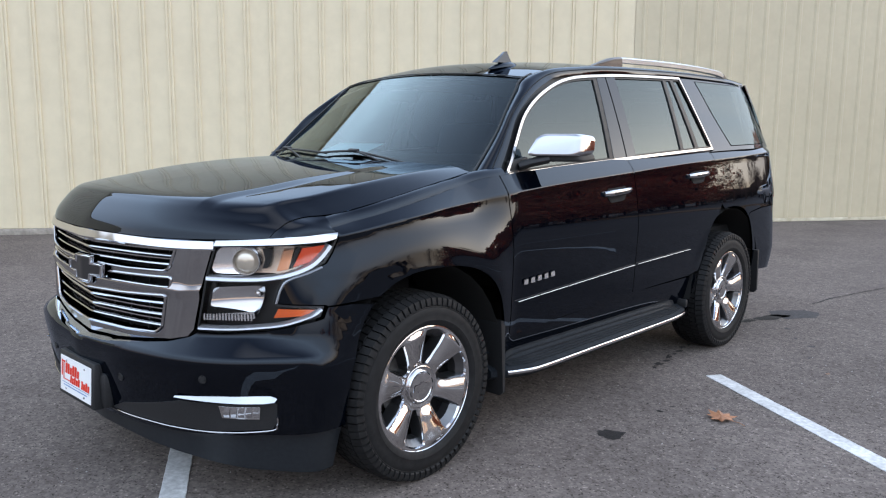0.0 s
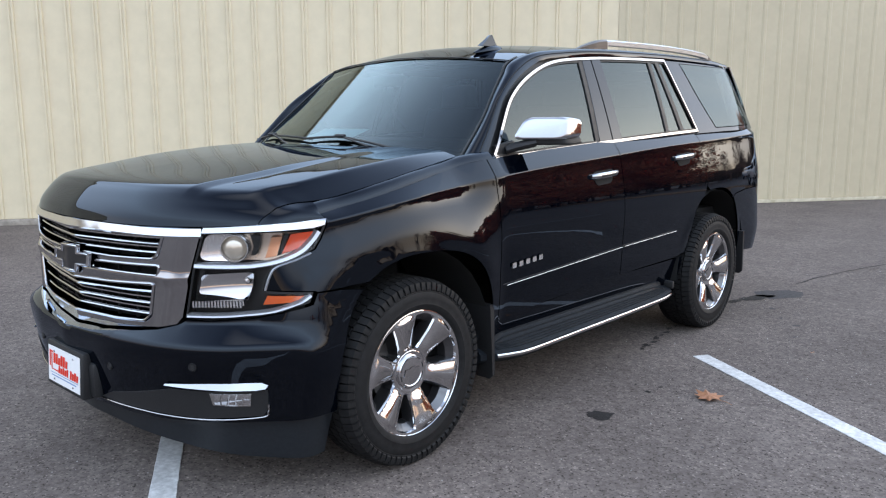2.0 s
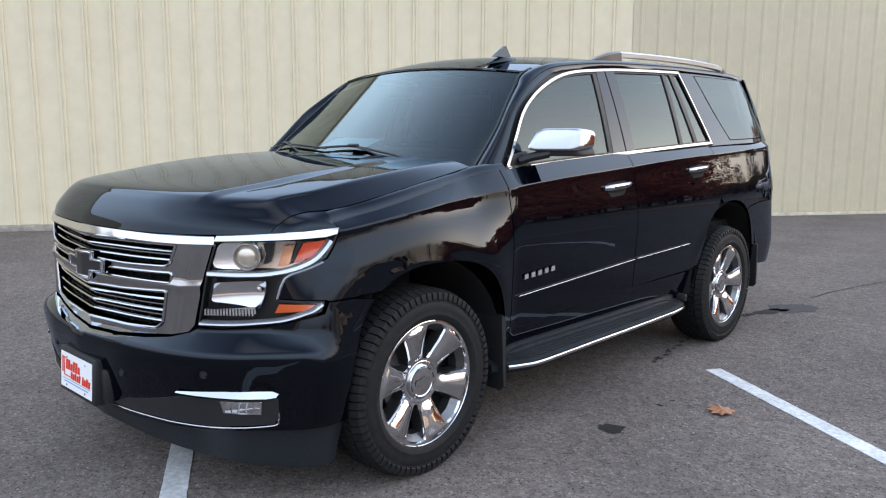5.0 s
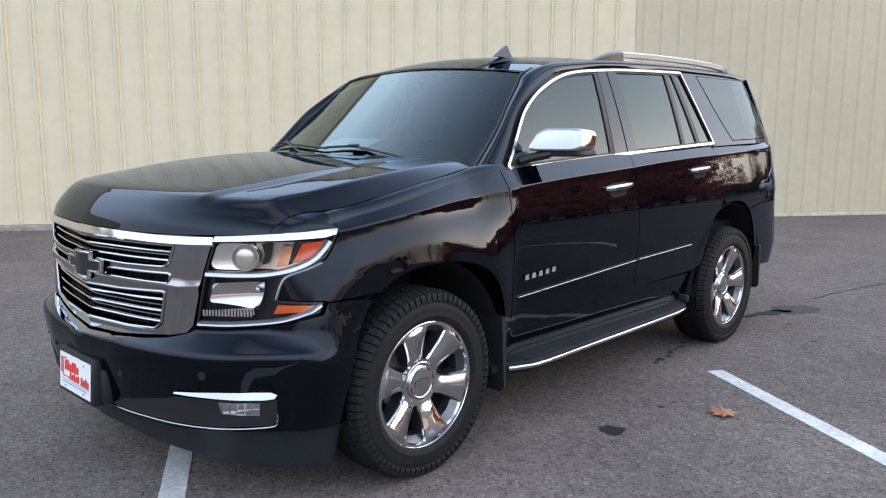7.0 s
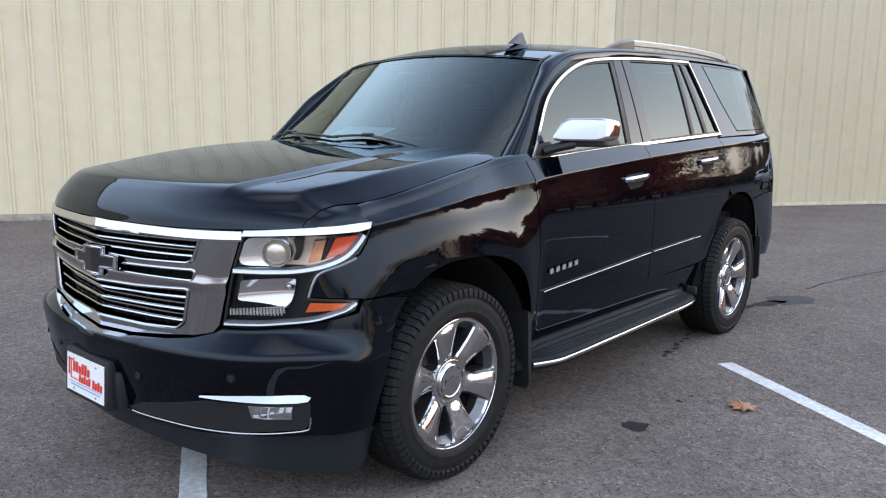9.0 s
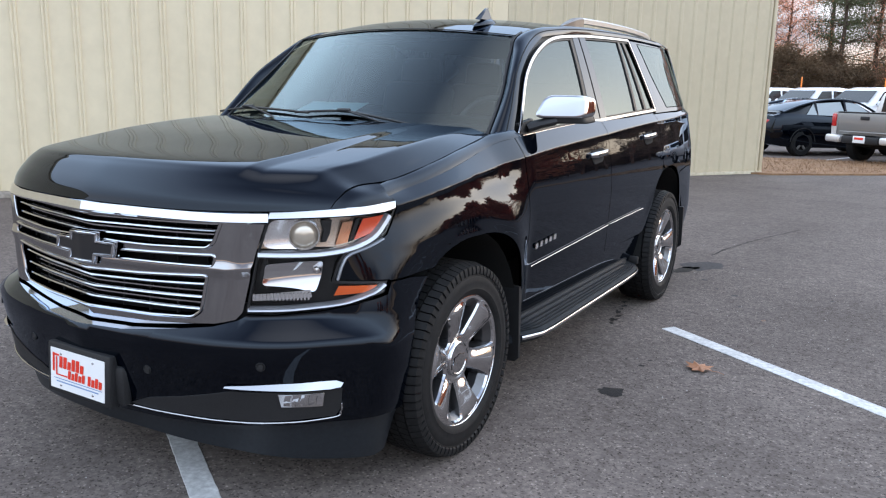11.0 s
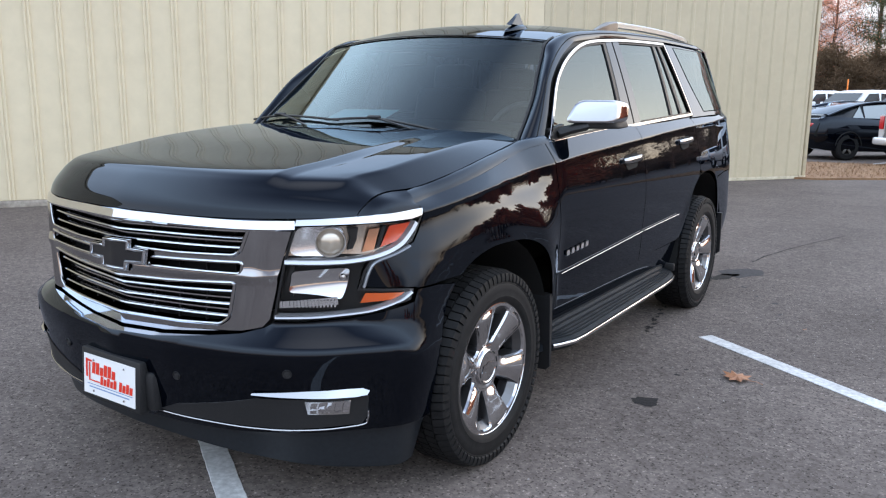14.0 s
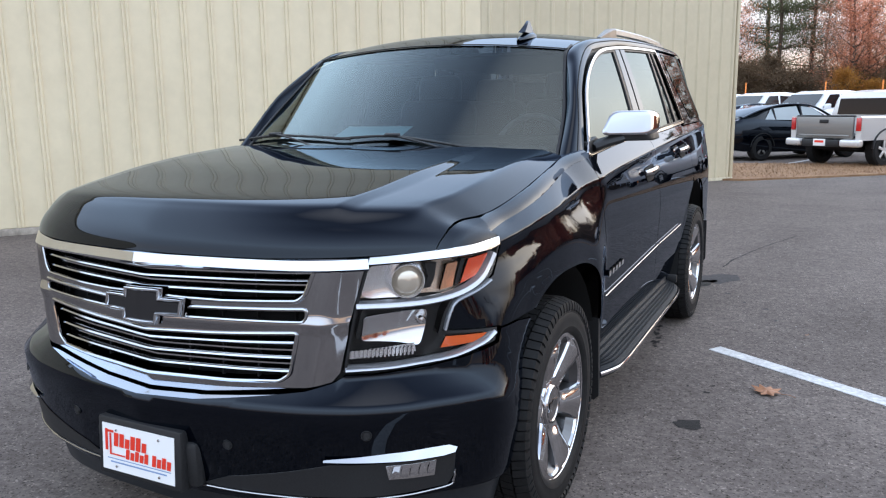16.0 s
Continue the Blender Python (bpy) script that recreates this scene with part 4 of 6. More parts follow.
for sd in (1, -1):
    S = np.array([strips[k] for k in sorted(strips)])
    lid = S.copy()
    lid[:, -1, 2] -= .002
    grid_mesh("fender_top", lid, BLACK, suv, flip=sd, turn=True)
    # front end of the wing top, over the headlamp
    f0 = [front(np.array(a), np.array(b)) for a, b in ((.930, 1.080), (1.0, 1.080), (1.08, 1.081), (1.176, 1.083))]
    f0 = np.array(spline(f0, 4))
    h0 = np.array(spline([strips[min(strips)][k] for k in (6, 4, 2, 0)], 4))
    run = np.array(E[:1 + int(np.argmin([np.linalg.norm(np.array(e) - h0[0]) for e in E]))])
    far = np.concatenate([[0], np.cumsum(np.linalg.norm(np.diff(run, axis=0), axis=1))])
    seam_edge = [np.array([np.interp(w * far[-1], far, run[:, c]) for c in range(3)]) for w in np.linspace(0, 1, 9)]
    f0 = f0 + np.outer(1 - np.linspace(0, 1, len(f0)), seam_edge[0] - f0[0] + np.array((.0015, -.001, 0)))
    rows = []
    for k in range(len(f0)):
        v = k / (len(f0) - 1)
        row = []
        for w in np.linspace(0, 1, 9):
            a, b = f0[k], h0[k]
            bend = seam_edge[int(round(w * 8))] - (seam_edge[0] * (1 - w) + seam_edge[8] * w)
            row.append(a * (1 - w) + b * w + bend * (1 - v) ** 1.5 + np.array((.004, -.004, .009)) * 4 * w * (1 - w) * (v - .6 * v * v))
        rows.append(row)
    grid_mesh("fender_nose", np.array(rows), BLACK, suv, flip=sd, turn=True)

# black cowl between bonnet and windscreen
cowl = []
for u in np.linspace(-1, 1, 31):
    a = abs(u)
    x = u * .86
    f = np.array((x, .30 + .16 * a ** 2, 1.268 - .05 * a ** 2))
    b = screen_at(x, 1.30)
    cowl.append([f, b + np.array((0, .05, -.01))])
grid_mesh("cowl", np.array(cowl).transpose(1, 0, 2), PLASTIC, suv, "black plastic cowl")

# painted corner between wing, windscreen and pillar
for sd in (1, -1):
    corner = []
    for f in np.linspace(0, 1, 13):
        y = .36 + .30 * f
        a = np.array((.858 - .038 * f, y - .10 * f, 1.262 + .030 * f))
        b = body(np.array(max(y, .31)), np.array(ztop(max(y, .31)))) + np.array((-.004, 0, .001))
        corner.append([a * (1 - w) + b * w + np.array((.2, 0, 1)) * .03 * w * (1 - w) for w in np.linspace(0, 1, 7)])
    grid_mesh("cowl_corner", np.array(corner), BLACK, suv, "glossy black corner at the foot of the pillar", flip=sd)

# windscreen pillars and roof frame in one sweep
inner, ctrl, outer_e = [], [], []
for z, x, yo in ((1.235, .824, .56), (1.30, .810, .61), (1.393, .792, .69), (1.475, .771, .755), (1.557, .741, .835), (1.66, .706, 1.00), (1.735, .686, 1.18)):
    p0 = screen_at(x, z)
    p2 = glass(yo, z + .004)
    inner.append(p0), outer_e.append(p2), ctrl.append(.5 * (p0 + p2) + np.array((.022, -.070, .016)))
for y, x, zo in ((1.20, .690, 1.757), (1.45, .69, 1.785), (1.70, .70, 1.803), (2.05, .70, 1.818), (2.55, .695, 1.832), (3.0, .69, 1.834), (3.35, .685, 1.830), (3.62, .675, 1.816)):
    p0 = roof_at(x, y)
    p2 = glass(y + .06, zo)
    inner.append(p0), outer_e.append(p2), ctrl.append(.5 * (p0 + p2) + np.array((.5, 0, .85)) * .050)
I, C, O = (np.array(spline(a, 10)) for a in (inner, ctrl, outer_e))
fr = np.linspace(0, 1, 13)[None, :, None]
SW = (1 - fr) ** 2 * I[:, None] + 2 * fr * (1 - fr) * C[:, None] + fr ** 2 * O[:, None]
for sd in (1, -1):
    grid_mesh("roof_frame", SW, BLACK, suv, "glossy black pillar and roof side", flip=sd)
    gap = [p * np.array((sd, 1, 1)) for p in SW[8:128, 9]]
    part("door_gap", sweep_bm(gap, oval(.0028, .0028, 6)), DARK, suv, "thin dark shut line of the doors")
    gap = [(glass(np.array(1.702 - .012 * f), np.array(1.31 + .47 * f)) + np.array((.008, 0, 0))) * np.array((sd, 1, 1)) for f in np.linspace(0, 1, 8)]
    part("door_gap", sweep_bm(gap, oval(.0028, .0028, 6)), DARK, suv)

# windscreen between the pillars, its top edge higher in the middle
NW = 41
uw = np.linspace(-1, 1, NW)
W = []
for f in np.linspace(0, 1, 24):
    row = []
    for u in uw:
        z = 1.235 + f * (1.742 + .040 * (1 - u * u) - 1.235)
        x = u * float(np.interp(1.235 + f * (1.735 - 1.235), I[:61, 2], I[:61, 0]))
        row.append(screen_at(x, z))
    W.append(row)
W = np.array(W)
grid_mesh("windscreen", W, WINDSCREEN, suv, "clear windscreen glass")
seal = [p + np.array((0, -.004, .004)) for p in W[-1]]
part("windscreen_seal", sweep_bm(seal, oval(.005, .003, 8)), PLASTIC, suv, "black rubber seal")
for sd in (1, -1):
    edge = [p * np.array((sd, 1, 1)) + np.array((-sd * .004, -.004, .003)) for p in I[:66]]
    part("windscreen_seal", sweep_bm(edge, oval(.007, .004, 8)), PLASTIC, suv)
R = []
for v in np.linspace(0, 1, 44):
    row = []
    for j, u in enumerate(uw):
        y0 = W[-1, j, 1]
        y = y0 + (3.72 - y0) * v
        x = u * float(np.interp(y, I[58:, 1], I[58:, 0]))
        p = roof_at(x, y)
        k = 1 - smooth(0, .16, v)
        p[2] = p[2] * (1 - k) + (W[-1, j, 2] + (y - y0) * .27) * k
        row.append(p)
    R.append(row)
grid_mesh("roof", np.array(R), BLACK, suv, "glossy black roof")

# side windows on the leaning cabin side
A1 = [(.632, 1.285), (.684, 1.345), (.742, 1.421), (.866, 1.556), (1.060, 1.668), (1.320, 1.752), (1.692, 1.789), (2.05, 1.805), (2.564, 1.819)]
A2 = [(2.564, 1.819), (2.661, 1.596), (2.781, 1.357)]
A3 = [(2.781, 1.357), (2.295, 1.338), (1.727, 1.312), (1.058, 1.278), (.84, 1.266), (.70, 1.259), (.642, 1.264), (.632, 1.285)]


def window_loop(d):
    """The outline of the side windows, moved inwards by d."""
    c = shrink(A1 + A2[1:] + A3[1:-1], d) if d else A1 + A2[1:] + A3[1:-1]
    n1, n2 = len(A1), len(A2)
    a, b, e = c[:n1], c[n1 - 1:n1 + n2 - 1], c[n1 + n2 - 2:] + c[:1]
    return [tuple(p) for p in spline(a, 5)] + [tuple(p) for p in spline(b, 5)[1:]] + [tuple(p) for p in spline(e, 5)[1:-1]]


DLO, inner_dlo = window_loop(0), window_loop(.0135)



def cut(poly, lo, hi):
    """The piece of a polygon between two leaning lines y = a + b (z - 1.5)."""
    def clip(P, keep):
        out = []
        for p, q in zip(P, P[1:] + P[:1]):
            kp, kq = keep(p), keep(q)
            if kp >= 0:
                out.append(p)
            if (kp >= 0) != (kq >= 0):
                f = kp / (kp - kq)
                out.append(tuple(np.array(p) + f * (np.array(q) - np.array(p))))
        return out
    P = [tuple(p) for p in poly]
    P = clip(P, lambda p: p[0] - (lo[0] + lo[1] * (p[1] - 1.5)))
    return clip(P, lambda p: (hi[0] + hi[1] * (p[1] - 1.5)) - p[0])


panes = [((0, 0), (1.546, .068)), ((1.791, -.033), (2.337, 0)), ((2.376, 0), (2.506, -.25)), ((2.553, -.254), (2.80, 0))]
Q_OUT = [(2.822, 1.811), (3.52, 1.812), (3.655, 1.775), (3.815, 1.396), (3.60, 1.388), (3.077, 1.379), (3.016, 1.469)]
for sd in (1, -1):
    panel("window_trim", DLO, glass, TRIM, suv, "chrome window surround", holes=[inner_dlo], flip=sd, lift=.012, thick=.014, step=.02)
    panel("window_lining", window_loop(-.03), glass, PLASTIC, suv, flip=sd, holes=[window_loop(.026)], lift=-.018, thick=0, step=.04)
    panel("window_frame", inner_dlo, glass, PLASTIC, suv, "black window frame", holes=[window_loop(.024)], flip=sd, step=.03, lift=.005, thick=.012)
    for a, b in zip(panes, panes[1:]):
        if b[0][0] < 1.7 or b[0][0] > 1.9:
            panel("window_bar", cut(inner_dlo, a[1], b[0]), glass, PLASTIC, suv, "black window bar", flip=sd, step=.03, lift=.005, thick=.012)
        else:
            panel("window_bar", cut(inner_dlo, a[1], (1.584, .068)), glass, PLASTIC, suv, "black window bar", flip=sd, step=.03, lift=.005, thick=.012)
    for k in panes:
        panel("side_window", cut(window_loop(.018), (k[0][0] - .03, k[0][1]), (k[1][0] + .03, k[1][1])), glass, TINTED, suv, "tinted side glass", flip=sd, step=.05, thick=0, lift=-.002)
    panel("door_pillar", cut(inner_dlo, (1.5845, .068), (1.793, -.033)), glass, BLACK, suv, "gloss black door pillar", flip=sd, step=.05, lift=.007, thick=.006)
    panel("quarter_window", shrink(Q_OUT, .005), pillar_skin, TINTED, suv, "tinted rear quarter glass", flip=sd, step=.05, thick=.004, lift=.003)
    dp = [(2.567, 1.822), (2.668, 1.60), (2.790, 1.355), (2.74, belt(2.74) - .02), (3.2, belt(3.2) - .02), (3.98, belt(3.98) - .02), (3.83, 1.62), (3.70, 1.822), (3.0, 1.838), (2.567, 1.836)]
    panel("rear_pillar", dp, pillar_skin, BLACK, suv, "glossy black rear pillar", flip=sd, step=.04, holes=[Q_OUT])
    panel("belt_ledge", [(.57, 1.213), (1.2, 1.245), (1.7, 1.27), (2.2, 1.30), (2.80, 1.33), (2.785, 1.36), (1.727, 1.315), (.9, 1.274), (.64, 1.262), (.57, 1.235)], glass, BLACK, suv, flip=sd, step=.05, lift=-.002)
panel("tail_window", [(-.70, 1.30), (.70, 1.30), (.62, 1.82), (-.62, 1.82)], lambda x, z: np.stack([x, 4.0 - .60 * (z - 1.35) - .12 * x * x, z], -1), TINTED, suv, step=.1, thick=0)
tail = []
for z in np.linspace(1.33, 1.83, 10):
    a = glass(3.985 - .42 * (z - 1.33) - .25 * max(0, z - 1.62), z)
    b = np.array((.64, 4.04 - .60 * (z - 1.33), z))
    tail.append([a * (1 - f) + b * f + np.array((.03, .03, 0)) * 4 * f * (1 - f) for f in np.linspace(0, 1, 8)])
for sd in (1, -1):
    grid_mesh("tail_pillar", np.array(tail), BLACK, suv, flip=sd)

# underbody and inner walls so that nothing shows through
part("underbody", box_bm((1.50, 4.5, .30), pose(0, 1.55, .47), .05), DARK, suv, "dark underbody")
part("engine_bay", box_bm((1.25, 1.05, .60), pose(0, -.22, .70), .06), DARK, suv)
for sd in (1, -1):
    for cy, r in ((.02, .52), (2.99, .56)):
        bm = bmesh.new()
        for k in range(17):
            a = math.pi * k / 16
            for x in (1.0, .55):
                bm.verts.new((sd * (x - .02), cy + r * math.cos(a) * .97, .40 + r * math.sin(a)))
        bm.verts.ensure_lookup_table()
        for k in range(16):
            bm.faces.new([bm.verts[i] for i in (2 * k, 2 * k + 1, 2 * k + 3, 2 * k + 2)])
        part("wheel_well", bm, DARK, suv)

# ---- wheels ----
SPOKE = radians(45)


def face_at(y, z):
    """The outer face of the wheel: six flat spokes that run out flush into the rim."""
    r = np.hypot(y, z)
    x = np.interp(r, [.0, .06, .10, .15, .20, .245, .27], [.078, .080, .082, .094, .108, .119, .122])
    a = np.arctan2(-y, z) - SPOKE
    k = np.abs((a / radians(60)) % 1 - .5)
    return np.stack([x + .014 * np.clip(1 - (k / .25) ** 2, 0, 1) * smooth(.09, .13, r) * (1 - smooth(.235, .262, r)), y, z], -1)


def tyre_bm():
    """The carcass with its moulded sidewalls."""
    prof = [(.268, -.13), (.275, -.135), (.32, -.1385), (.345, -.136), (.360, -.130), (.370, -.122), (.378, -.110), (.381, -.10), (.381, .10), (.378, .110), (.370, .122), (.360, .130), (.350, .1345), (.3465, .1335), (.343, .136), (.32, .1385), (.300, .1375), (.296, .139), (.292, .1375), (.277, .133), (.268, .122)]
    return lathe_bm(prof, 96)


def tread_bm():
    """Shoulder blocks and ribs cut by slanting grooves."""
    bm = bmesh.new()
    N = 72
    rows = [(-.128, -.084, .10, .383), (-.076, -.030, -.12, .392), (-.022, .022, .10, .392), (.030, .076, .12, .392), (.084, .128, -.10, .383)]
    for j, (a, b, slant, r0) in enumerate(rows):
        for k in range(N):
            t0 = 2 * math.pi * (k + .08 + .37 * j) / N
            t1 = 2 * math.pi * (k + .92 + .37 * j) / N
            vs = []
            for rr in (.386 if abs(a + b) > .2 else .391, 1.0):
                for x, e in ((a, -1), (b, 1)):
                    edge = abs(x) > .12
                    rad = (.388 if edge else .4025) if rr == 1.0 else (.366 if edge else .380)
                    for tt in (t0, t1):
                        ang = tt + slant * (x - (a + b) / 2) / .05 * .1
                        vs.append(bm.verts.new((x + (math.copysign(.004, x) if edge else 0), rad * math.cos(ang), rad * math.sin(ang))))
            for f in ((4, 5, 7, 6), (0, 4, 6, 2), (1, 3, 7, 5), (0, 1, 5, 4), (2, 6, 7, 3)):
                bm.faces.new([vs[i] for i in f])
            if abs(a + b) > .2:
                # lug that runs over the shoulder
                s = math.copysign(1, a + b)
                ws = []
                for tt in (t0 + .007, t1 - .007):
                    for rad, x in ((.388, .132 * s), (.374, .1375 * s), (.358, .1385 * s), (.352, .133 * s)):
                        ws.append(bm.verts.new((x, rad * math.cos(tt), rad * math.sin(tt))))
                for i in range(3):
                    bm.faces.new((ws[i], ws[i + 1], ws[i + 5], ws[i + 4]))
                bm.faces.new(ws[:4])
                bm.faces.new(ws[4:])
    return bm


WHEEL_CHROME = material("wheel_chrome", (0.62, 0.62, 0.635), 0.06, 1.0)
wheel = new("wheel")
wheel.parent = suv
wheel["label"] = "black tyre on a six-spoke polished chrome wheel"
tyre = part("tyre", tyre_bm(), RUBBER, wheel, "black rubber tyre with cut tread")
tagged(part("tread", tread_bm(), RUBBER, tyre, "cut tread blocks"), kind="stuff")
rim_ob = part("rim", lathe_bm([(.2645, .1215), (.2665, .1245), (.2695, .1235), (.2715, .118), (.268, .10), (.25, .03), (.24, -.02), (.24, -.10), (.262, -.125)], 96), WHEEL_CHROME, wheel, "chrome wheel rim")
holes, BEVEL = [], []
WINDOW = [(-.017, .099), (.017, .099), (.031, .132), (.047, .178), (.058, .222), (.060, .243), (.031, .253), (0, .256), (-.031, .253), (-.060, .243), (-.058, .222), (-.047, .178), (-.031, .132)]
for k in range(6):
    t = SPOKE + radians(60 * k)
    lip = dense(rounded(WINDOW, .006, 2), .008)

    def turned(pts):
        return [(w * math.cos(t) - r * math.sin(t), w * math.sin(t) + r * math.cos(t)) for w, r in pts]

    holes.append(turned(lip))
    rows = [face_at(*np.array(turned(lip)).T)]
    m_ = len(lip)
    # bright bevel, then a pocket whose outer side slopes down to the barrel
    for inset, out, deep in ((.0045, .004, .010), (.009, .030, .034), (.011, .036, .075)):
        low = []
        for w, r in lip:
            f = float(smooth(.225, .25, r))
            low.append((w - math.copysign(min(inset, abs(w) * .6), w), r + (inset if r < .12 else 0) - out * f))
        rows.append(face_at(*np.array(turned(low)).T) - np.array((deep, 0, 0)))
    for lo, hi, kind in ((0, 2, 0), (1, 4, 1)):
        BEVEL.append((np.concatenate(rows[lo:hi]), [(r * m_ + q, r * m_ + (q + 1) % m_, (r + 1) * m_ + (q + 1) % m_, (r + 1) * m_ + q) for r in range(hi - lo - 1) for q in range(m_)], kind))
disc = [(.266 * math.cos(2 * math.pi * k / 96), .266 * math.sin(2 * math.pi * k / 96)) for k in range(96)]
panel("wheel_face", disc, face_at, WHEEL_CHROME, rim_ob, "six broad polished chrome spokes", step=.010, thick=0, holes=holes)
# wheel metal darkened by colour, for the shade deep in the spoke pockets
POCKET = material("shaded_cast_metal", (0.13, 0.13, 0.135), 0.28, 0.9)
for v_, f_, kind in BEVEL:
    raw(("window_bevel", "spoke_pocket")[kind], v_, f_, (CHROME, POCKET)[kind], rim_ob, ("bright bevelled spoke edge", "inner side of the spoke, its shade put into dark metal")[kind], sharp=25)
part("hub", lathe_bm([(.0, .06), (.096, .06), (.094, .080), (.088, .083), (.074, .080)], 48), WHEEL_CHROME, rim_ob)
cap = part("hub_cap", lathe_bm([(.073, .072), (.073, .088), (.069, .0925), (.062, .093), (.058, .0895), (.03, .0905), (.0003, .091)], 48), WHEEL_CHROME, rim_ob, "round chrome hub cap")
for k in range(10):
    a0 = 2 * math.pi * k / 10
    path = [(.0935, .066 * math.cos(a0 + u), .066 * math.sin(a0 + u)) for u in np.linspace(.1, .45, 5)]
    part("cap_groove", sweep_bm(path, oval(.002, .002, 6), ups=[(1, 0, 0)] * 5), PLASTIC, cap)
wc = [(-.036, -.012), (-.012, -.012), (-.010, -.018), (.010, -.018), (.012, -.012), (.036, -.012), (.036, .012), (.012, .012), (.010, .018), (-.010, .018), (-.012, .012), (-.036, .012)]
panel("cap_emblem", [(a * 1.15, b * 1.15) for a, b in wc], lambda y, z: np.stack([.0915 + 0 * y, y + .35 * z, z], -1), SATIN, cap, "plain cross emblem", step=.02, thick=.004, lift=.002)
part("valve", lathe_bm([(.0, .024), (.004, .024), (.004, 0)], 10, "Z", pose(.098, .10, -.216, 65)), PLASTIC, rim_ob, "black valve stem")
part("brake_disc", lathe_bm([(.05, .02), (.165, .02), (.165, -.01), (.05, -.01)], 40), material("brake_steel", (.12, .115, .11), .45, .8), wheel, "dull steel brake disc")
part("wheel_backing", lathe_bm([(.02, -.01), (.245, -.01)], 40), DARK, wheel)
WHEEL_X = .893
SLIM = Matrix.Diagonal((.89, 1, 1, 1))
wheel.matrix_basis = pose(WHEEL_X, 0, .395, 0, 0, 0) @ SLIM
copy_thing(wheel, pose(WHEEL_X, 2.946, .395, 20, 0, 0))
copy_thing(wheel, pose(-WHEEL_X, 0, .395, 20, 0, 180))
copy_thing(wheel, pose(-WHEEL_X, 2.946, .395, 50, 0, 180))

# ---- running boards, mud flaps ----
for sd in (1, -1):
    board = new("running_board")
    board.parent = suv
    board["label"] = "black ribbed running board with a chrome edge"
    edge = spline([(.965, .475), (1.03, .62), (1.056, .76), (1.052, 1.2), (1.046, 1.7), (1.038, 2.1), (1.018, 2.28), (.985, 2.38)], 6)
    ins = .83
    bm = bmesh.new()
    cols = []
    for x, y in edge:
        line = [(ins, .36), (.895, .440), (.930, .436), (x - .075, .382), (x - .02, .362), (x - .006, .352), (x - .004, .325), (x - .03, .305), (ins, .31)]
        cols.append([bm.verts.new((sd * a, y, b)) for a, b in line])
    for a, b in zip(cols, cols[1:]):
        for k in range(9):
            bm.faces.new((a[k], a[(k + 1) % 9], b[(k + 1) % 9], b[k]))
    bm.faces.new(cols[0]), bm.faces.new(cols[-1])
    part("board", bm, BOARD, board, "dark ribbed tread board")
    part("board_trim", sweep_bm([(sd * (x + .001), y, .340) for x, y in edge[3:]], oval(.006, .010, 10)), CHROME, board, "bright chrome edge strip")
    for k in range(7):
        pth = []
        for x, y in edge[4:-5]:
            xr = x - .028 - (x - .028 - .925) * k / 6
            pth.append((sd * xr, y, float(np.interp(xr, [.930, x - .075, x - .02], [.436, .382, .362])) + .002))
        part("tread_rib", sweep_bm(pth, [(-.004, -.004), (-.003, .003), (.003, .003), (.004, -.004)]), BOARD, board)
    part("board_end", box_bm((.12, .03, .05), pose(sd * .93, 2.385, .385), .008), PLASTIC, board)
    for y0, zt, zb in ((.500, .60, .235), (3.46, .62, .30)):
        bm = bmesh.new()
        prof = [(.80, zb), (.985, zb), (1.005, zb + .02), (1.004, zt), (.80, zt)]
        fr_ = [bm.verts.new((sd * a, y0 + .01 - (b - zb) * .06, b)) for a, b in prof]
        bk_ = [bm.verts.new((sd * a, y0 + .024 - (b - zb) * .02, b)) for a, b in prof]
        bm.faces.new(fr_), bm.faces.new(bk_[::-1])
        for k in range(5):
            bm.faces.new((fr_[k], bk_[k], bk_[(k + 1) % 5], fr_[(k + 1) % 5]))
        part("mud_flap", bm, PLASTIC, suv, "black plastic mud flap")

# ---- roof rails ----
for sd in (1, -1):
    rail = new("roof_rail")
    rail.parent = suv
    rail["label"] = "silver roof rail with black ends"
    pts = spline([(.64, 1.72, 0), (.635, 1.85, .022), (.63, 2.02, .046), (.625, 2.3, .052), (.622, 2.9, .060), (.616, 3.38, .062), (.61, 3.53, .056), (.60, 3.68, .016), (.59, 3.76, -.004)], 6)
    full = [(sd * a, b, float(roof_at(a, b)[2]) + c) for a, b, c in pts]
    sec = [(-.020, -.020), (-.021, .006), (-.012, .014), (.012, .014), (.021, .006), (.020, -.020)]
    part("rail_bar", sweep_bm(full[12:38], sec), material("brushed_aluminium", (.40, .45, .51), .34, 1.0) if sd > 0 else bpy.data.materials["brushed_aluminium"], rail, "satin silver rail bar")
    wide = [(-.024, -.05), (-.023, .006), (-.013, .0165), (.013, .0165), (.023, .006), (.024, -.05)]
    part("rail_foot", sweep_bm(full[:14], lambda f: [(a * (.5 + .5 * min(1, f * 1.6)), b * (.25 + .75 * min(1, f * 1.5))) for a, b in wide]), GUN, rail, "dark rail end")
    part("rail_foot", sweep_bm(full[37:], lambda f: [(a, b * (1 - .6 * f)) for a, b in wide]), GUN, rail, "dark rail end")

# ---- shark fin aerial, rear spoiler ----
ant = new("aerial")
ant.parent = suv
ant["label"] = "small black shark-fin roof aerial"
az0 = float(roof_at(.43, 1.18)[2])
bm = bmesh.new()
prev = None
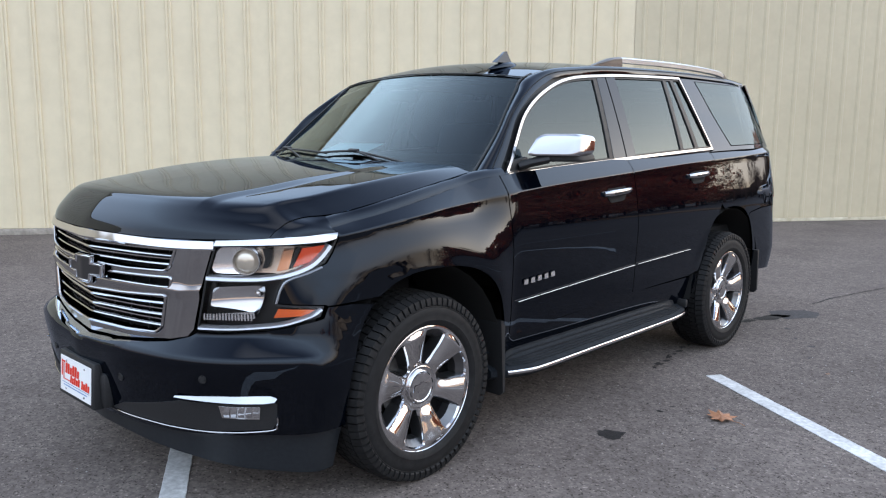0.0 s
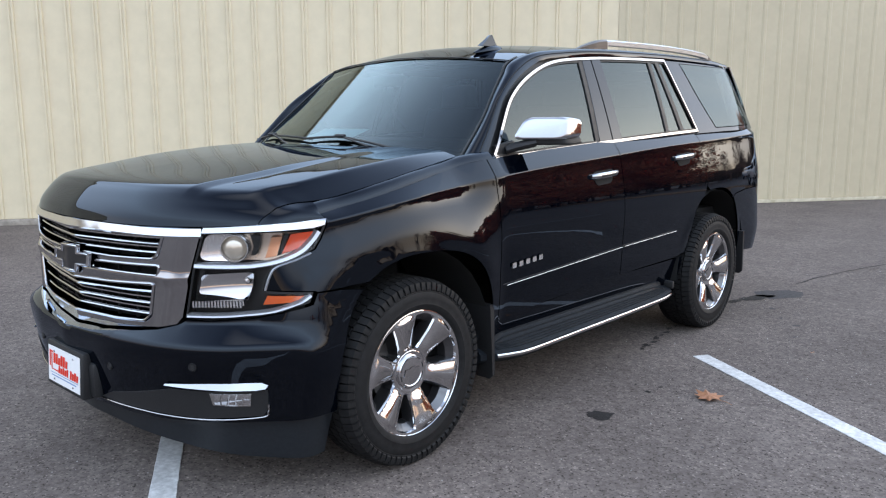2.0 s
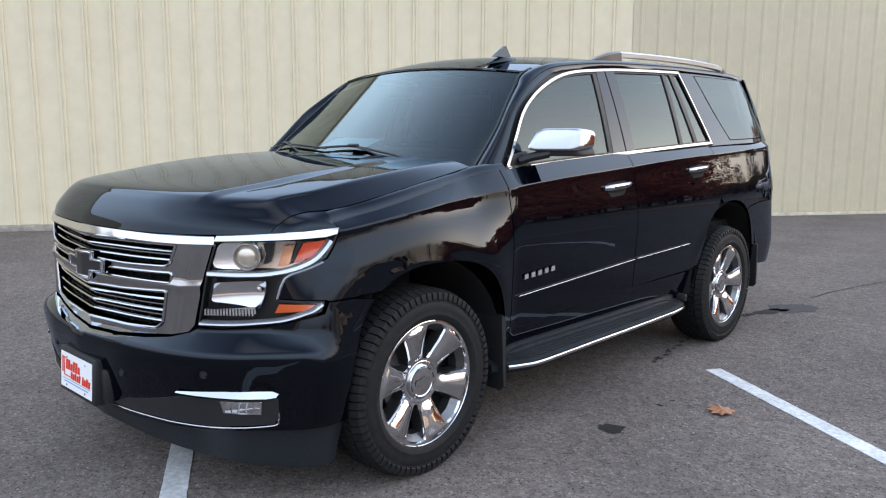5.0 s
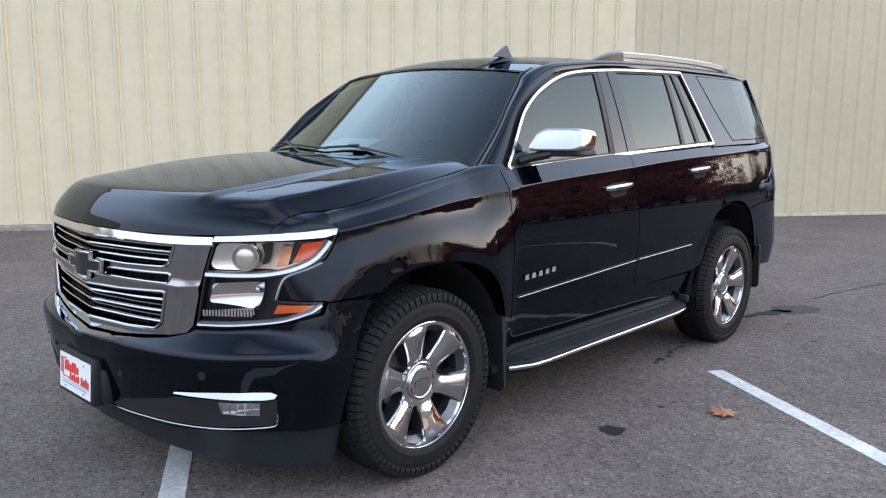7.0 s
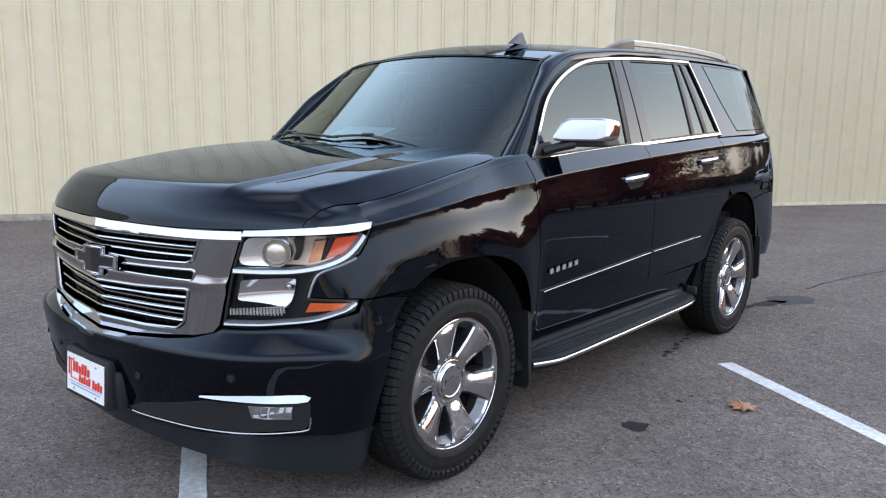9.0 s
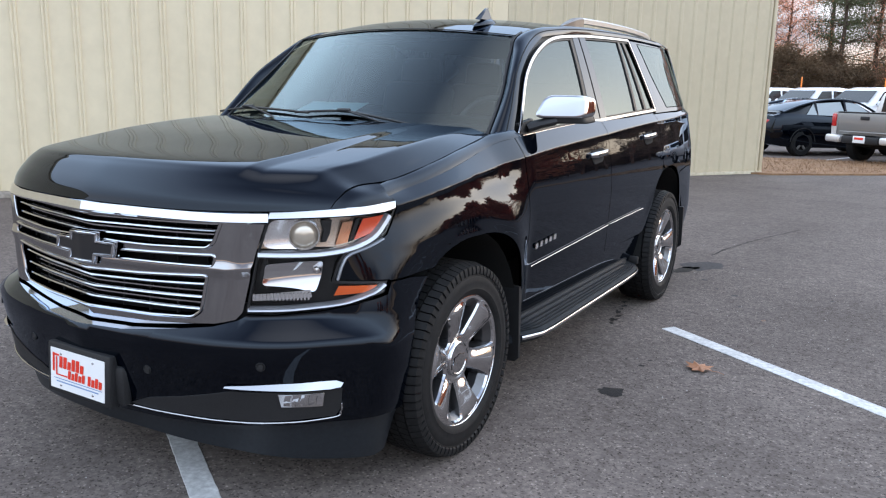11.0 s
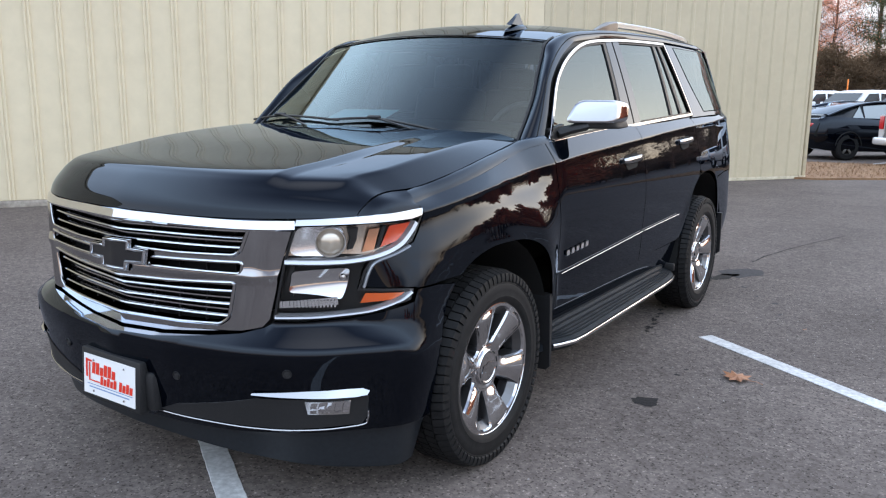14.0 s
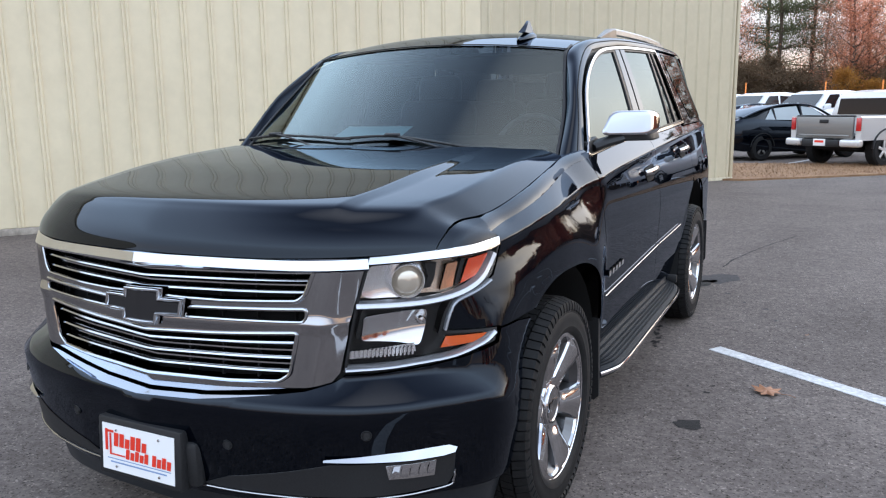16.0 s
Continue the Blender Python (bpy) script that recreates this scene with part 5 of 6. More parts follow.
for y, w, h in ((1.06, .006, .006), (1.10, .022, .016), (1.16, .034, .026), (1.22, .036, .028), (1.27, .026, .018), (1.30, .008, .006)):
    zz = float(roof_at(.43, y)[2]) - .004
    ring = [bm.verts.new((.43 + w * math.cos(math.pi * k / 8), y, zz + h * math.sin(math.pi * k / 8))) for k in range(9)]
    if prev:
        for k in range(8):
            bm.faces.new((prev[k], prev[k + 1], ring[k + 1], ring[k]))
    prev = ring
part("aerial_base", bm, BLACK, ant)
fin = [(1.110, .018), (1.160, .054), (1.188, .078), (1.210, .082), (1.220, .060), (1.240, .018)]
bm = bmesh.new()
l_ = [bm.verts.new((.43 - .018 + .014 * max(0, h - .02) / .065, y, az0 + h)) for y, h in fin]
r_ = [bm.verts.new((.43 + .018 - .014 * max(0, h - .02) / .065, y, az0 + h)) for y, h in fin]
bm.faces.new(l_), bm.faces.new(r_[::-1])
for k in range(6):
    bm.faces.new((l_[k], r_[k], r_[(k + 1) % 6], l_[(k + 1) % 6]))
part("aerial_fin", bm, BLACK, ant)
bm = bmesh.new()
pr = []
for u in np.linspace(-1, 1, 21):
    x = u * .66
    z = float(roof_at(x, 3.66)[2])
    sec = [(3.60, z - .012), (3.66, z + .006), (3.80, z - .004), (3.87, z - .022), (3.86, z - .034), (3.70, z - .05)]
    pr.append([bm.verts.new((x, y - .06 * u * u, zz)) for y, zz in sec])
for a, b in zip(pr, pr[1:]):
    for k in range(5):
        bm.faces.new((a[k], b[k], b[k + 1], a[k + 1]))
part("spoiler", bm, BLACK, suv, "glossy black rear spoiler")

# ---- door mirror ----
for sd in (1,):
    mm = new("door_mirror")
    mm.parent = suv
    mm["label"] = "door mirror with a chrome cap on a black foot"
    # (y, inner x, outer x, bottom, top) of the cap from its blunt front to the glass
    secs = [(.858, .955, 1.090, 1.362, 1.447), (.860, .948, 1.100, 1.355, 1.453), (.866, .942, 1.108, 1.351, 1.456), (.89, .940, 1.113, 1.349, 1.457), (.93, .942, 1.118, 1.352, 1.455), (.965, .948, 1.118, 1.354, 1.451)]

    def ring_pts(x0, x1, z0, z1, r0=.030):
        q = rounded([(x0 - .018, z0), (x1, z0), (x1 - .010, z1), (x0 + .012, z1)], r0, 6)
        return q

    bm = bmesh.new()
    rings = []
    for y, x0, x1, z0, z1 in secs:
        rings.append([bm.verts.new((sd * a, y + .36 * (b - 1.40) + .95 * (a - 1.03), b)) for a, b in ring_pts(x0, x1, z0, z1)])
    for a, b in zip(rings, rings[1:]):
        for k in range(len(a)):
            bm.faces.new((a[k], a[(k + 1) % len(a)], b[(k + 1) % len(a)], b[k]))
    bm.faces.new(rings[0])
    part("mirror_cap", bm, material("cap_chrome", (.38, .39, .42), .07, 1.0), mm, "chrome mirror cap", sharp=60)
    bm = bmesh.new()
    rings = []
    for y, x0, x1, z0, z1 in secs:
        q = ring_pts(x0 + .004, x1 - .004, z0 - .026, z0 + .010, .012)
        rings.append([bm.verts.new((sd * a, y + .012 + .95 * (a - 1.03), b)) for a, b in q])
    for a, b in zip(rings, rings[1:]):
        for k in range(len(a)):
            bm.faces.new((a[k], a[(k + 1) % len(a)], b[(k + 1) % len(a)], b[k]))
    bm.faces.new(rings[0]), bm.faces.new(rings[-1])
    part("mirror_base", bm, PLASTIC, mm, "black lower mirror shell")
    part("mirror_arm", sweep_bm([(sd * .885, .745, 1.300), (sd * .925, .785, 1.318), (sd * .975, .85, 1.335)], oval(.05, .022, 12)), PLASTIC, mm, "black mirror foot")
    part("mirror_sail", box_bm((.03, .15, .075), pose(sd * .885, .735, 1.300, 8), .010), PLASTIC, mm)
    part("mirror_glass", box_bm((.185, .004, .080), pose(sd * 1.03, .962, 1.403, 0, 0, sd * 43), .001), material("mirror_glass", (.85, .86, .88), .02, 1.0) if sd > 0 else bpy.data.materials["mirror_glass"], mm, "mirror glass")

# ---- wipers ----
for knots, jx, base in (([(-.93, 1.316), (-.61, 1.345), (-.35, 1.345), (-.10, 1.336)], -.60, (-.30, 1.318)), ([(-.19, 1.336), (.08, 1.350), (.30, 1.328), (.58, 1.284)], .11, (.46, 1.285))):
    wip = new("wiper")
    wip.parent = suv
    wip["label"] = "black windscreen wiper"
    pth = [screen_at(x, z) + np.array((0, -.014, .010)) for x, z in spline(knots, 6)]
    part("wiper_blade", sweep_bm(pth, lambda f: oval(.004 + .004 * math.sin(math.pi * f), .006, 8)), PLASTIC, wip)
    jp = screen_at(jx, float(np.interp(jx, [k[0] for k in knots], [k[1] for k in knots]))) + np.array((0, -.022, .018))
    bp = screen_at(*base) + np.array((0, -.03, -.004))
    arm = spline([bp + np.array((.06, -.01, -.01)), bp, .5 * (bp + jp) + np.array((0, -.004, .006)), jp], 6)
    part("wiper_arm", sweep_bm(arm, oval(.006, .005, 8)), PLASTIC, wip)
    part("wiper_joint", box_bm((.075, .022, .016), Matrix.Translation(jp) @ pose(0, 0, 0, 20), .006), PLASTIC, wip)

# ---- cabin ----
part("dashboard", box_bm((1.55, .72, .20), pose(0, .90, 1.235), .06), LEATHER, suv, "dark dashboard")
part("dash_paper", box_bm((.33, .16, .002), pose(-.07, .525, 1.374, 16, 0, 5)), PAPER, suv, "sheet of paper lying on the dashboard", smooth=False)
part("cabin_floor", box_bm((1.6, 3.0, .1), pose(0, 2.2, .75)), DARK, suv)
for x in (.42, -.42):
    for y in (1.75, 2.65, 3.35):
        seat = new("car_seat")
        seat.parent = suv
        seat["label"] = "dark leather car seat"
        part("seat_cushion", box_bm((.52, .52, .18), pose(x, y - .2, .92), .05, 3), LEATHER, seat)
        part("seat_back", box_bm((.50, .16, .66), pose(x, y + .09, 1.20, -14), .06, 3), LEATHER, seat)
        part("head_rest", box_bm((.28, .11, .19), pose(x, y + .18, 1.585, -8), .045, 3), LEATHER, seat)
ring = [(.42 + .185 * math.cos(a), 1.27 + .185 * math.sin(a) * .42, 1.265 + .185 * math.sin(a) * .9) for a in [2 * math.pi * k / 40 for k in range(40)]]
sw = new("steering_wheel")
sw.parent = suv
part("wheel_ring", sweep_bm(ring, oval(.016, .016, 10), closed=True, ups=[(0, -.9, .42)] * 40), material("grey_leather", (.16, .155, .15), .4), sw, "dark steering wheel")
part("wheel_hub", box_bm((.20, .05, .10), pose(.42, 1.27, 1.26, -25), .02), LEATHER, sw)
part("inner_mirror", box_bm((.24, .03, .07), pose(-.06, .90, 1.665), .015), PLASTIC, suv, "black inside mirror")
part("headliner", box_bm((1.15, 2.3, .02), pose(0, 2.35, 1.745)), LEATHER, suv)

# ---- the lot: ground, markings, wall ----
WD = Vector((.575, .818, 0)).normalized()
WN = Vector((WD.y, -WD.x, 0))
CORNER = Vector((0.02, 13.65, 0))
bm = bmesh.new()
bmesh.ops.create_grid(bm, x_segments=2, y_segments=2, size=600)
tagged(part("ground", bm, ASPHALT), "grey worn asphalt of a parking lot", "ground", kind="structure")
AX = Matrix(((WD.x, WN.x, 0, 0), (WD.y, WN.y, 0, 0), (0, 0, 1, 0), (0, 0, 0, 1)))
SD = Vector((.844, -.536, 0)).normalized()
SQ = Matrix(((-SD.y, SD.x, 0, 0), (SD.x, SD.y, 0, 0), (0, 0, 1, 0), (0, 0, 0, 1)))


def line_bm(width, a, b, m):
    """A painted line with slightly ragged edges."""
    bm = bmesh.new()
    n = int((b - a) / .03)
    rows = []
    for k in range(n + 1):
        y = a + (b - a) * k / n
        j = [.0035 * noise.noise((y * 18, s * 7.0, 1)) for s in (-1, 1)]
        rows.append([bm.verts.new(m @ Vector((-width / 2 + j[0], y, .0015))), bm.verts.new(m @ Vector((-width / 2 + j[0] + .002, y, .004))), bm.verts.new(m @ Vector((width / 2 + j[1] - .002, y, .004))), bm.verts.new(m @ Vector((width / 2 + j[1], y, .0015)))])
    for p, q in zip(rows, rows[1:]):
        for k in range(3):
            bm.faces.new((p[k], p[k + 1], q[k + 1], q[k]))
    return bm


for d, a in ((2.565, -.140), (-.496, -.135), (5.63, -.137), (8.69, -.139)):
    tagged(part("parking_line", line_bm(.106, a, 5.2, SQ @ Matrix.Translation((d, 0, 0))), PAINT), "worn white painted parking line on asphalt", "marking", kind="structure")

# wall of ribbed sheets: an older run with wide ribs, and the end run with narrow ones
n0, c0 = CORNER.dot(WN), CORNER.dot(WD)
WALL_TOP = 5.9
SEAM_AT = -5.73


def siding_bm(u0, u1, pitch, rib, depth, double, z0, z1):
    """A ribbed sheet along the wall from u0 to u1."""
    prof = [(u0, 0.0)]
    u = u0 + pitch * .5
    while u < u1 - rib:
        if double:
            prof += [(u - rib, 0), (u - rib * .8, depth), (u - rib * .25, depth), (u - rib * .12, depth * .55), (u + rib * .12, depth * .55), (u + rib * .25, depth), (u + rib * .8, depth), (u + rib, 0)]
        else:
            prof += [(u - rib, 0), (u - rib * .45, depth), (u + rib * .45, depth), (u + rib, 0)]
        u += pitch
    prof.append((u1, 0.0))
    bm = bmesh.new()
    lo = [bm.verts.new(AX @ Vector((c0 + a, n0 - .03 + b, z0))) for a, b in prof]
    hi = [bm.verts.new(AX @ Vector((c0 + a, n0 - .03 + b, z1))) for a, b in prof]
    for k in range(len(prof) - 1):
        bm.faces.new((lo[k], lo[k + 1], hi[k + 1], hi[k]))
    return bm


wall = thing("wall", "long beige ribbed metal wall of a shed", "wall", kind="structure")
part("wall_core", box_bm((40, .25, WALL_TOP), AX @ pose(c0 - 20.02, n0 - .165, WALL_TOP / 2)), SIDING, wall, smooth=False)
part("siding", siding_bm(-40, SEAM_AT, .352, .044, .026, True, .09, WALL_TOP), SIDING, wall, "beige siding with wide double ribs", sharp=20)
part("siding", siding_bm(SEAM_AT + .01, -.06, .303, .046, .026, False, .06, WALL_TOP), SIDING2, wall, "greyer beige siding with narrow ribs", sharp=20)
part("corner_trim", box_bm((.07, .05, WALL_TOP), AX @ pose(c0 - .033, n0 - .012, WALL_TOP / 2 + .02), .004), SIDING2, wall, "beige corner trim")
part("base_trim", box_bm((-SEAM_AT, .03, .055), AX @ pose(c0 + SEAM_AT / 2, n0 + .010, .030), .004), FLASHING, wall, "pale stained base flashing")
part("plinth", box_bm((34.2, .04, .085), AX @ pose(c0 + SEAM_AT - 17.1, n0 + .002, .0425), .004), PLINTH, wall, "stained concrete plinth")
part("eave_trim", box_bm((40.1, .12, .16), AX @ pose(c0 - 20, n0 + .0, WALL_TOP - .02), .01), SIDING2, wall)


# ---- marks on the ground ----
def blot_bm(x, y, rx, ry, turn, seed, z=.0022, n=40, rough=.25):
    bm = bmesh.new()
    c = bm.verts.new((x, y, z))
    ring = []
    for k in range(n):
        a = 2 * math.pi * k / n
        r = 1 + rough * noise.noise((math.cos(a) * 1.6 + seed, math.sin(a) * 1.6, seed)) + rough * .5 * noise.noise((math.cos(a) * 5 + seed, math.sin(a) * 5, seed))
        u, v = rx * r * math.cos(a), ry * r * math.sin(a)
        ring.append(bm.verts.new((x + u * math.cos(turn) - v * math.sin(turn), y + u * math.sin(turn) + v * math.cos(turn), z)))
    for k in range(n):
        bm.faces.new((c, ring[k], ring[(k + 1) % n]))
    return bm


def blot(x, y, rx, ry, turn, seed, mat=None, rough=.25, label="dark oil spot on the asphalt"):
    return tagged(part("oil_spot", blot_bm(x, y, rx, ry, turn, seed, rough=rough), mat or OIL, smooth=False), label, "stain", group="oil spots")


# spots and stains, the trail behind the rear wheel, and a leaf
blot(1.310, .978, .068, .058, .5, 3.1, rough=.45)
blot(1.02, 4.28, .22, .15, 1.1, 7.7, DAMP, .3, "wide dark oil stain on the asphalt")
blot(.93, 4.05, .16, .06, 1.2, 9.7, OIL, .5, "wide dark oil stain on the asphalt")
blot(.84, 3.80, .08, .03, 1.3, 12.7, OIL, .9, "wide dark oil stain on the asphalt")
for k, f in enumerate(np.linspace(0, 1, 9)):
    w = (.03, .02, .035, .028, .02, .032, .026, .036, .02)[k]
    blot(.80 + .125 * f + .012 * math.sin(k * 2.3), 2.88 - .75 * f, w, w * .6, 1.6 + .4 * math.sin(k * 1.7), 20 + k * 3.3, OIL, .8, "small dark drip on the asphalt")
for k, (x, y, w) in enumerate(((1.325, 1.441, .022), (1.34, 1.552, .016), (1.22, 1.50, .010), (1.62, 2.15, .012), (1.46, 3.35, .03), (1.55, 3.05, .02), (1.85, .95, .010), (1.95, 1.9, .012), (2.1, 3.6, .02), (1.30, 3.5, .02), (1.15, 3.75, .03), (2.5, .7, .009), (2.2, .2, .010))):
    blot(x, y, w, w * .6, k * .9, 60 + k * 2.7, OIL if k < 4 else DAMP, .6, "small dark drip on the asphalt")
crack = [(.98 + .27 * t ** 1.4 + .02 * noise.noise((t * 5, 2, 3)), 4.80 + t * 1.3, .0022) for t in np.linspace(0, 1.6, 50)]
bm = bmesh.new()
lr = []
for i, p in enumerate(crack):
    w = .014 * (.4 + abs(noise.noise((i * .6, 0, 5))))
    lr.append((bm.verts.new((p[0] - w, p[1], p[2])), bm.verts.new((p[0] + w, p[1], p[2]))))
for a, b in zip(lr, lr[1:]):
    bm.faces.new((a[0], b[0], b[1], a[1]))
tagged(part("asphalt_crack", bm, OIL, smooth=False), "thin winding crack sealed dark in the asphalt", "crack", kind="structure")


def leaf_thing(x, y, size, turn, seed):
    """A curled dry leaf with lobes and a stalk."""
    ob = thing("fallen_leaf", "curled dry brown leaf lying on the asphalt", "leaf", pose(x, y, .004, 0, 0, turn))
    bm = bmesh.new()
    rnd = random.Random(seed)
    lobes = [(0, -.5), (.16, -.30), (.42, -.34), (.30, -.10), (.52, .05), (.28, .14), (.30, .36), (.12, .30), (0, .55), (-.12, .30), (-.32, .34), (-.26, .12), (-.50, .02), (-.28, -.12), (-.40, -.36), (-.15, -.30)]
    c = bm.verts.new((0, 0, .012 * size / .1))
    ring = [bm.verts.new((a * size, b * size, size * (.05 + .22 * rnd.random() * (a * a + b * b) * 2))) for a, b in lobes]
    for k in range(len(ring)):
        bm.faces.new((c, ring[k], ring[(k + 1) % len(ring)]))
    part("leaf_blade", bm, LEAF, ob, smooth=False)
    part("leaf_stalk", sweep_bm([(0, -.45 * size, .008), (.02 * size, -.7 * size, .012), (.06 * size, -.9 * size, .004)], oval(.0015, .0015, 5)), LEAF, ob)
    return ob


leaf_thing(1.607, 1.560, .155, 75, 4)
leaf_thing(2.55, 4.3, .03, 20, 8)
leaf_thing(1.75, 2.75, .02, 60, 9)
# loose grit
rnd = random.Random(11)
vs, fs = [], []
for k in range(900):
    x, y = rnd.uniform(-.4, 4.2), rnd.uniform(-2.2, 7.0)
    r = rnd.uniform(.002, .0055)
    o = len(vs)
    for a, b, c in ((1, 0, 0), (-.5, .87, 0), (-.5, -.87, 0), (.1, 0, 1.0)):
        vs.append((x + a * r * rnd.uniform(.7, 1.2), y + b * r, .0005 + c * r))
    fs += [(o, o + 1, o + 3), (o + 1, o + 2, o + 3), (o + 2, o, o + 3)]
tagged(raw("grit", vs, fs, grained(material("grit_stone", rough=.9), 40, (.20, .19, .18), (.45, .43, .41)), smooth=False), "loose pale grit scattered over the asphalt", "grit", kind="stuff")

# ---- verge behind the shed ----
edge = [(.25, 13.45), (2.9, 15.70), (9, 20.6), (24, 32), (24, 36), (9, 22.4), (3.1, 18.45), (-.3, 17.75), (-9, 16.5), (-9, 12.0), (-2, 13.2)]
bm = bmesh.new()
poly = dense(edge, .25)
lo = [bm.verts.new((p[0] + .05 * noise.noise((p[0] * 3, p[1] * 3, 1)), p[1] + .05 * noise.noise((p[0] * 3, p[1] * 3, 7)), .0)) for p in poly]
cen = np.mean(poly, 0)
hi = [bm.verts.new((v.co.x + (.0), v.co.y + .0, .035)) for v in lo]
for k in range(len(lo)):
    bm.faces.new((lo[k], lo[(k + 1) % len(lo)], hi[(k + 1) % len(lo)], hi[k]))
bm.faces.new(hi)
tagged(part("verge", bm, VERGE, smooth=False), "strip of dead brown grass and pine straw", "verge", kind="structure")
vs, fs = [], []
rnd = random.Random(5)
E2 = np.array(edge)
while len(fs) < 9000:
    x, y = rnd.uniform(-3, 9), rnd.uniform(13.2, 21)
    if not inside(E2, np.array([x]), np.array([y]))[0]:
        continue
    a, h = rnd.uniform(0, 6.28), rnd.uniform(.02, .07)
    o = len(vs)
    vs += [(x, y, .03), (x + .012 * math.cos(a), y + .012 * math.sin(a), .03), (x + .05 * math.cos(a + 1), y + .05 * math.sin(a + 1), .03 + h)]
    fs.append((o, o + 1, o + 2))
tagged(raw("dead_grass", vs, fs, VERGE, smooth=False), "short dead brown grass on the verge", "grass", kind="stuff")
tagged(part("lot_line", line_bm(.10, 0, 5.5, pose(.62, 17.95, 0, 0, 0, -17)), PAINT), "white painted line in the far lot", "marking", kind="structure")
tagged(part("lot_line", line_bm(.10, 0, 5.5, pose(3.9, 19.2, 0, 0, 0, -17)), PAINT), "white painted line in the far lot", "marking", kind="structure")


# ---- parked cars ----
def shell(name, secs, mat, parent, label="", sharp=40):
    """Lofts closed sections of (x, z) at given y into a body."""
    bm = bmesh.new()
    rings = [[bm.verts.new((x, y, z)) for x, z in pts] for y, pts in secs]
    n = len(rings[0])
    for a, b in zip(rings, rings[1:]):
        for k in range(n):
            bm.faces.new((a[k], a[(k + 1) % n], b[(k + 1) % n], b[k]))
    bm.faces.new(rings[0]), bm.faces.new(rings[-1])
    return part(name, bm, mat, parent, label, sharp=sharp)


def hull(w, z0, z1, tuck=.06, top=.10):
    """A closed body section of half width w between two heights."""
    m = (z0 + z1) / 2
    half = [(w - tuck, z0), (w - .01, z0 + .08), (w, m), (w - .015, z1 - .10), (w - top, z1)]
    return half + [(-a, b) for a, b in half[::-1]]


def simple_wheel(parent, x, y, r, w, hubcol):
    wh = new("wheel")
    wh.parent = parent
    s = 1 if x > 0 else -1
    wh.matrix_basis = pose(x, y, r, 0, 0, 0 if s > 0 else 180)
    part("tyre", lathe_bm([(r * .62, -w / 2), (r * .9, -w / 2), (r, -w * .36), (r, w * .36), (r * .9, w / 2), (r * .62, w / 2)], 32), RUBBER, wh)
    part("rim", lathe_bm([(r * .62, w * .46), (r * .55, w * .36), (r * .5, w * .1), (.01, w * .1)], 32), DARK, wh)
    for k in range(5):
        bm = box_bm((w * .12, r * .16, r * .56), Matrix.Rotation(2 * math.pi * k / 5, 4, "X") @ pose(w * .34, 0, r * .30), .006)
        part("spoke", bm, hubcol, wh)
    return wh


def pane(parent, pts, name="car_window", mat=None):
    bm = bmesh.new()
    bm.faces.new([bm.verts.new(p) for p in pts])
    return part(name, bm, mat or CARGLASS, parent, smooth=False)


